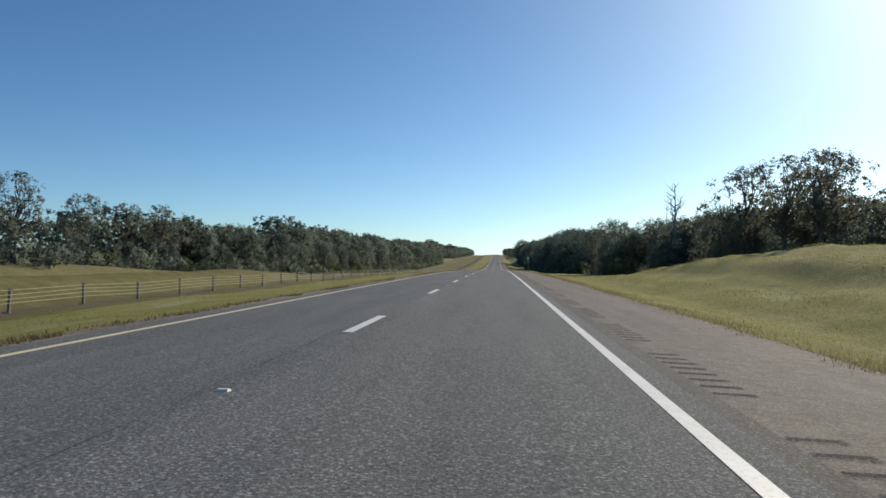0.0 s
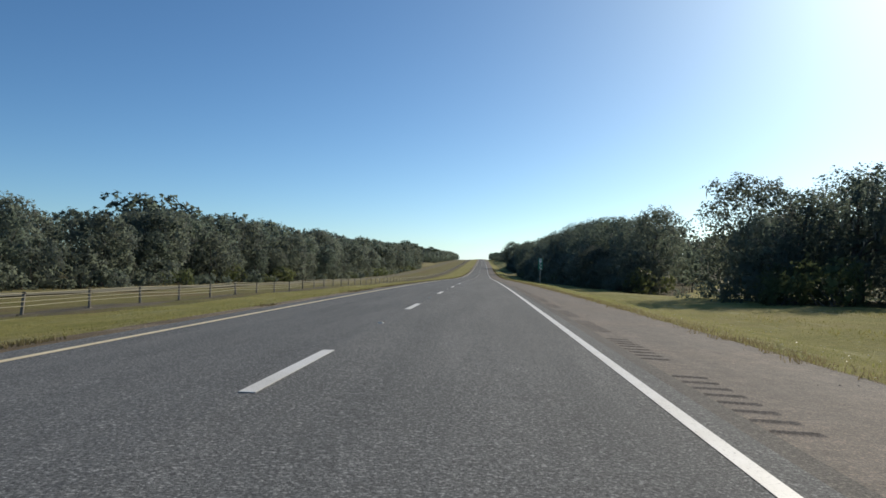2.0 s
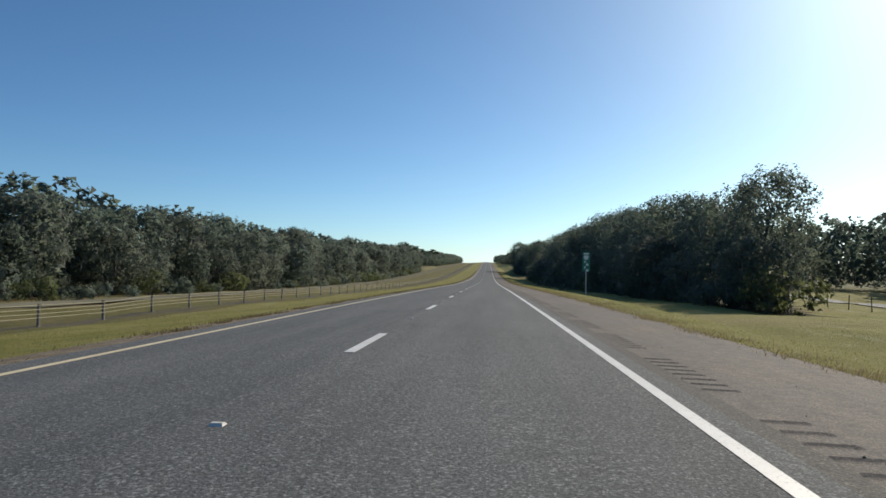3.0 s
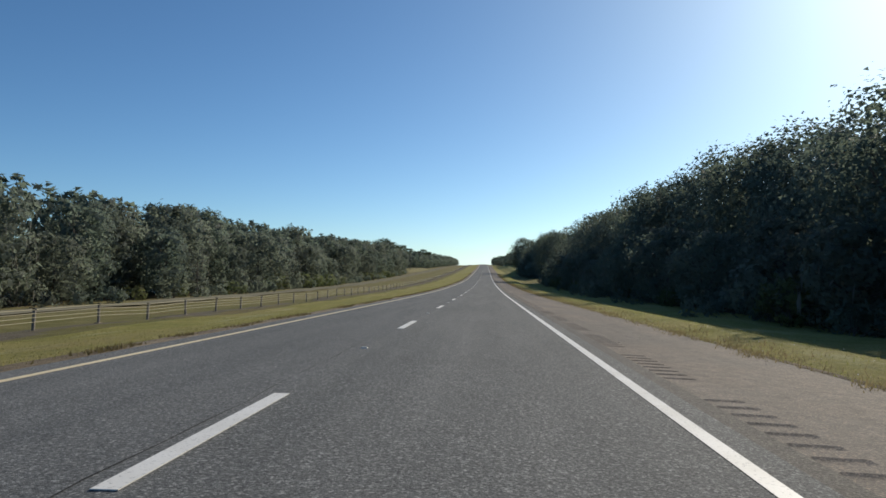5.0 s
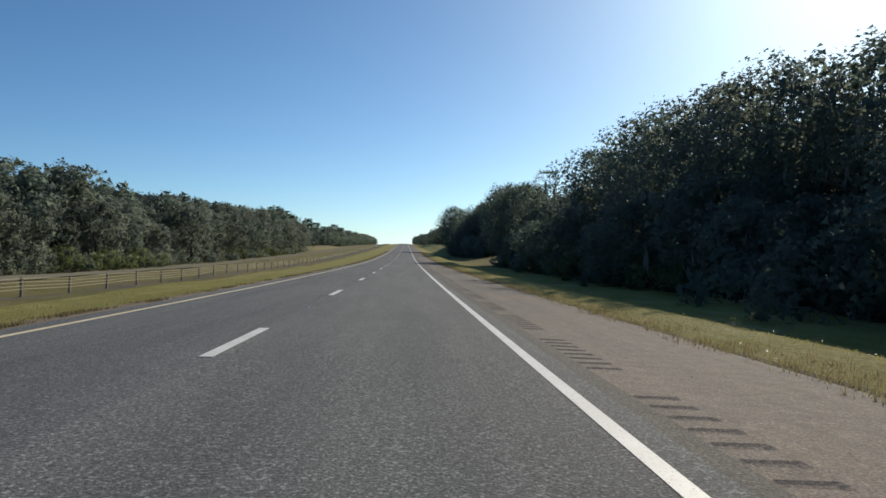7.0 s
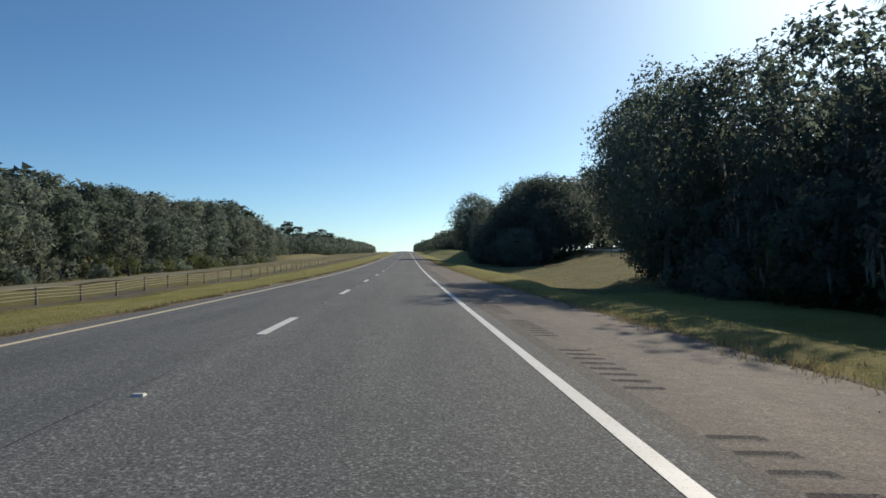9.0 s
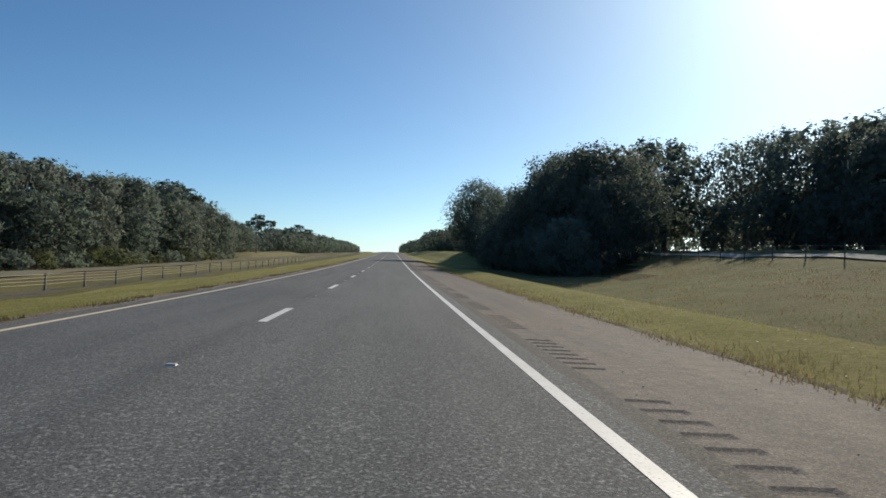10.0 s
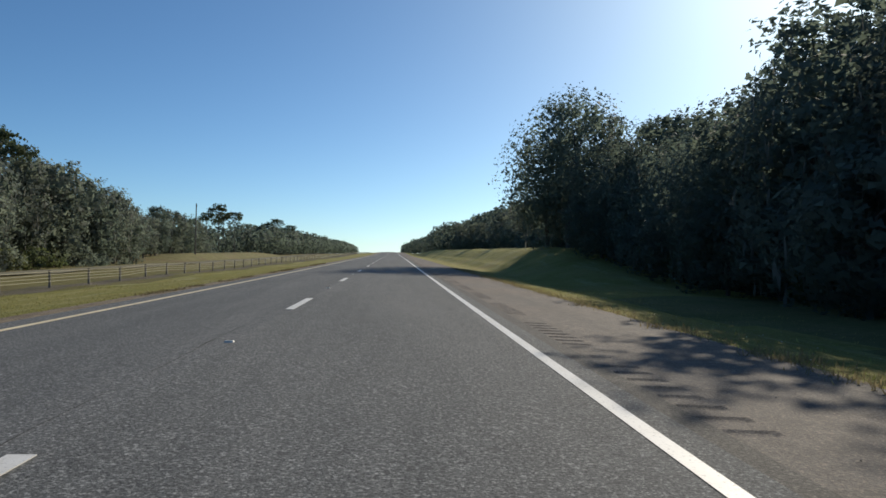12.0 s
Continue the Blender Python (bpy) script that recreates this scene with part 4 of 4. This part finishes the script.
pts = [(-0.15, 0.13), (-0.08, 0.16), (0, 0.135), (0.08, 0.16), (0.15, 0.13), (0.165, 0.0), (0.12, -0.11), (0, -0.17), (-0.12, -0.11), (-0.165, 0.0)]
front = [shield.verts.new((x, -0.012, 2.57 + z)) for x, z in pts]
back = [shield.verts.new((x, -0.006, 2.57 + z)) for x, z in pts]
shield.faces.new(front)
shield.faces.new(back[::-1])
for k in range(len(pts)):
    shield.faces.new((front[k], back[k], back[(k + 1) % len(pts)], front[(k + 1) % len(pts)]))
bmesh.ops.recalc_face_normals(shield, faces=shield.faces[:])
part("shield", bm_mesh("shield", shield, MAT_SIGNWHITE), panel)
for k, (w, z) in enumerate(((0.12, 2.02), (0.30, 2.02), (0.12, 1.80), (0.14, 1.58))):
    part("number_bar", bm_mesh("number_bar", box_bm(0.09 + 0.06 * (k % 2), 0.004, 0.15, (-0.08 + 0.15 * (k % 2), -0.008, 2.29 - 0.19 * k)), MAT_SIGNWHITE), panel)

# ---- side road and pasture fences seen through the gaps ----
def side_strip(name, pts, width, mat, label):
    v, f = [], []
    for i, (x, y) in enumerate(pts):
        a, b = Vector(pts[max(i - 1, 0)]), Vector(pts[min(i + 1, len(pts) - 1)])
        n = (b - a).orthogonal().normalized() * width / 2
        for s in (-1, -0.5, 0, 0.5, 1):
            px, py = x + s * n.x, y + s * n.y
            v.append((px, py, float(ground_z(px, py)) + 0.10))
    for i in range(len(pts) - 1):
        f += [(5 * i + j, 5 * i + j + 1, 5 * i + j + 6, 5 * i + j + 5) for j in range(4)]
    tagged(new(name, np_mesh(name, v, f, mat, True)), label, "road", kind="structure")


MAT_PALE = ground_mat("pale_limerock", (0.50, 0.48, 0.44), (0.62, 0.60, 0.55), (0.45, 0.42, 0.36), 1.5)
side_strip("side_road", [(30.5 + 1.5 * math.sin(y * 0.03), y) for y in range(340, 471, 2)], 1.3, MAT_PALE, "narrow pale limerock track behind a pasture fence")
side_strip("field_track", [(36 + 0.16 * (y - 150), y) for y in range(112, 205, 2)], 2.6, MAT_PALE, "pale sandy track behind a pasture fence")
wp_me = tubes_mesh("post", [([(0, 0, -0.3), (0, 0, 0.6), (0, 0, 1.25)], [0.045, 0.042, 0.038])], MAT_POLEWOOD, 7)


def pasture_fence(x0, y0, y1, gap, label):
    fence = new("pasture_fence")
    tagged(fence, label, "fence")
    tops = []
    r_ = random.Random(int(y0))
    for k in range(int((y1 - y0) / gap) + 1):
        y = y0 + k * gap
        z = float(ground_z(x0, y))
        p = part("post", wp_me, fence)
        p.matrix_basis = pose(x0, y, z, r_.gauss(0, 2), r_.gauss(0, 2), r_.uniform(0, 360))
        tops.append((x0, y, z))
    for hh in (0.35, 0.7, 1.05):
        part("wire", tubes_mesh("wire", [([(x, y, z + hh) for x, y, z in tops], [0.006] * len(tops))], MAT_ALU, 4), fence)


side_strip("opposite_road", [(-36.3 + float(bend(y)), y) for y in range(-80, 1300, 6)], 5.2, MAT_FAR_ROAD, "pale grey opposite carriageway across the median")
pasture_fence(27.5, 340, 440, 4.0, "wooden-post wire fence along the pale track")
pasture_fence(30.5, 116, 176, 3.6, "wooden-post wire fence across the field")


# ---- grass blades, weeds and grit along the edges ----
MAT_WEED = leaf_mat("brown_weeds", (0.085, 0.070, 0.035), (0.200, 0.160, 0.075), (0.22, 0.18, 0.08), 0.35)


def blades(name, rs, x, y, h, w, mat, label):
    n = len(x)
    z = np.where((x > 4.3) & (x < 4.85), road_z(y) + cross_z(x), ground_z(x, y)) - 0.02
    a = rs.uniform(0, 2 * np.pi, n)
    e = np.stack([np.cos(a), np.sin(a), 0 * a], -1) * w[:, None]
    c = np.stack([x, y, z], -1)
    lean = np.stack([rs.normal(size=n) * 0.35 * h, rs.normal(size=n) * 0.35 * h, h], -1)
    v = np.stack([c - e, c + e, c + lean], 1).reshape(-1, 3)
    ob = new(name, np_mesh(name, v, np.arange(3 * n).reshape(-1, 3), mat))
    tagged(ob, label, "grass", kind="stuff")


rs = np.random.RandomState(3)


def scatter(n, y0, y1, x0, x1, power=1.0):
    return x0 + (x1 - x0) * rs.uniform(0, 1, n) ** power, rs.uniform(y0, y1, n)


x, y = scatter(84000, -5, 470, 4.88, 11.5, 1.7)
blades("verge_grass", rs, x, y, rs.uniform(0.02, 0.075, len(x)), rs.uniform(0.006, 0.020, len(x)), MAT_BLADE, "mown yellow-green grass on the right verge")
tufts = rs.uniform(-5, 470, 1500)
y = tufts[rs.randint(0, 1500, 60000)] + rs.normal(size=60000) * 0.24
x = 4.82 + 0.13 * np.sin(y * 1.3) + 0.08 * np.sin(y * 3.7 + 1) + rs.normal(size=60000) * 0.15 + 0.9 * rs.uniform(0, 1, 60000) ** 2
blades("verge_weeds", rs, x, y, rs.uniform(0.03, 0.09, len(x)) + 0.10 * rs.uniform(0, 1, len(x)) ** 3, rs.uniform(0.006, 0.016, len(x)), MAT_DRYBLADE, "dry seeding weeds along the shoulder edge")
x, y = scatter(72000, 5, 480, -7.15, -16.5, 1.5)
blades("median_grass", rs, x, y, rs.uniform(0.02, 0.07, len(x)), rs.uniform(0.010, 0.026, len(x)), MAT_BLADE, "yellow-green mown grass in the median")
cl = rs.uniform(5, 480, 210)
which = rs.randint(0, 210, 24000)
y = cl[which] + rs.normal(size=24000) * (0.18 + 0.55 * (which % 7) / 6)
x = -6.62 - np.abs(rs.normal(size=24000)) * 0.34 + 0.14 * np.sin(y * 0.9)
blades("median_edge_weeds", rs, x, y, rs.uniform(0.03, 0.12, len(x)), rs.uniform(0.010, 0.026, len(x)), MAT_WEED, "brown ragged weeds along the inner pavement edge")

x, y = scatter(26000, 18, 100, 9.0, 26.0, 1.0)
keep = np.sin(1.25 * x + 0.9 * np.sin(0.045 * y)) + 0.7 * np.sin(0.9 * y + 0.5 * x) + rs.normal(size=len(x)) * 0.6 > 0.35
x, y = x[keep], y[keep]
blades("bank_grass", rs, x, y, rs.uniform(0.04, 0.11, len(x)), rs.uniform(0.015, 0.04, len(x)), MAT_BLADE, "tufted half-mown grass on the roadside bank")

spot = np.stack([rs.uniform(11, 27, 420), rs.uniform(343, 402, 420)], -1)
pick = rs.randint(0, 420, 15000)
x, y = (spot[pick] + rs.normal(size=(15000, 2)) * np.array([0.5, 0.8])).T
blades("field_weeds", rs, x, y, rs.uniform(0.04, 0.17, len(x)), rs.uniform(0.010, 0.028, len(x)), MAT_DRYBLADE, "rough brown-green weeds in the uneven field")

# small white wild flowers in the verge
x, y = scatter(5200, -5, 470, 5.0, 10.5, 1.4)
a = rs.uniform(0, 2 * np.pi, len(x))
fl = np.stack([x, y, ground_z(x, y) + rs.uniform(0.03, 0.07, len(x))], -1)
pet = 0.010 * rs.uniform(0.7, 1.4, (len(x), 1))
fv = np.stack([fl + pet * np.stack([np.cos(a + k * np.pi / 2), np.sin(a + k * np.pi / 2), 0.4 * np.cos(a * 3 + k)], -1) for k in range(4)], 1).reshape(-1, 3)
tagged(new("wild_flowers", np_mesh("wild_flowers", fv, np.arange(len(fv)).reshape(-1, 4), MAT_SIGNWHITE)), "tiny white wild flowers scattered in the mown verge", "flowers", kind="stuff")

# grit on the shoulder
n = 6000
gxs = np.concatenate([rs.uniform(2.4, 4.8, n // 3), 4.8 - np.abs(rs.normal(size=n // 3)) * 0.35, -6.33 + 0.22 * rs.normal(size=n // 3)])
gys = rs.uniform(0, 470, n)
sizes = 0.004 + 0.013 * rs.uniform(0, 1, n) ** 3
oct_v = np.array([(1, 0, 0), (0, 1, 0), (-1, 0, 0), (0, -1, 0), (0, 0, 0.8), (0, 0, -0.5)], float)
oct_f = np.array([(0, 1, 4), (1, 2, 4), (2, 3, 4), (3, 0, 4)])
pos = np.stack([gxs, gys, np.where(gxs < -6.38, ground_z(gxs, gys), road_z(gys) + cross_z(gxs)) + 0.002], -1)
gvv = (pos[:, None, :] + oct_v[None] * sizes[:, None, None] * rs.uniform(0.6, 1.4, (n, 1, 3))).reshape(-1, 3)
gff = (oct_f[None] + 6 * np.arange(n)[:, None, None]).reshape(-1, 3)
tagged(new("roadside_grit", np_mesh("roadside_grit", gvv, gff, MAT_STONE)), "loose stones and grit along the pavement edges", "grit", kind="stuff")
for pr in protos:
    if pr.name not in used:
        for o in (*pr.children_recursive, pr):
            bpy.data.objects.remove(o)
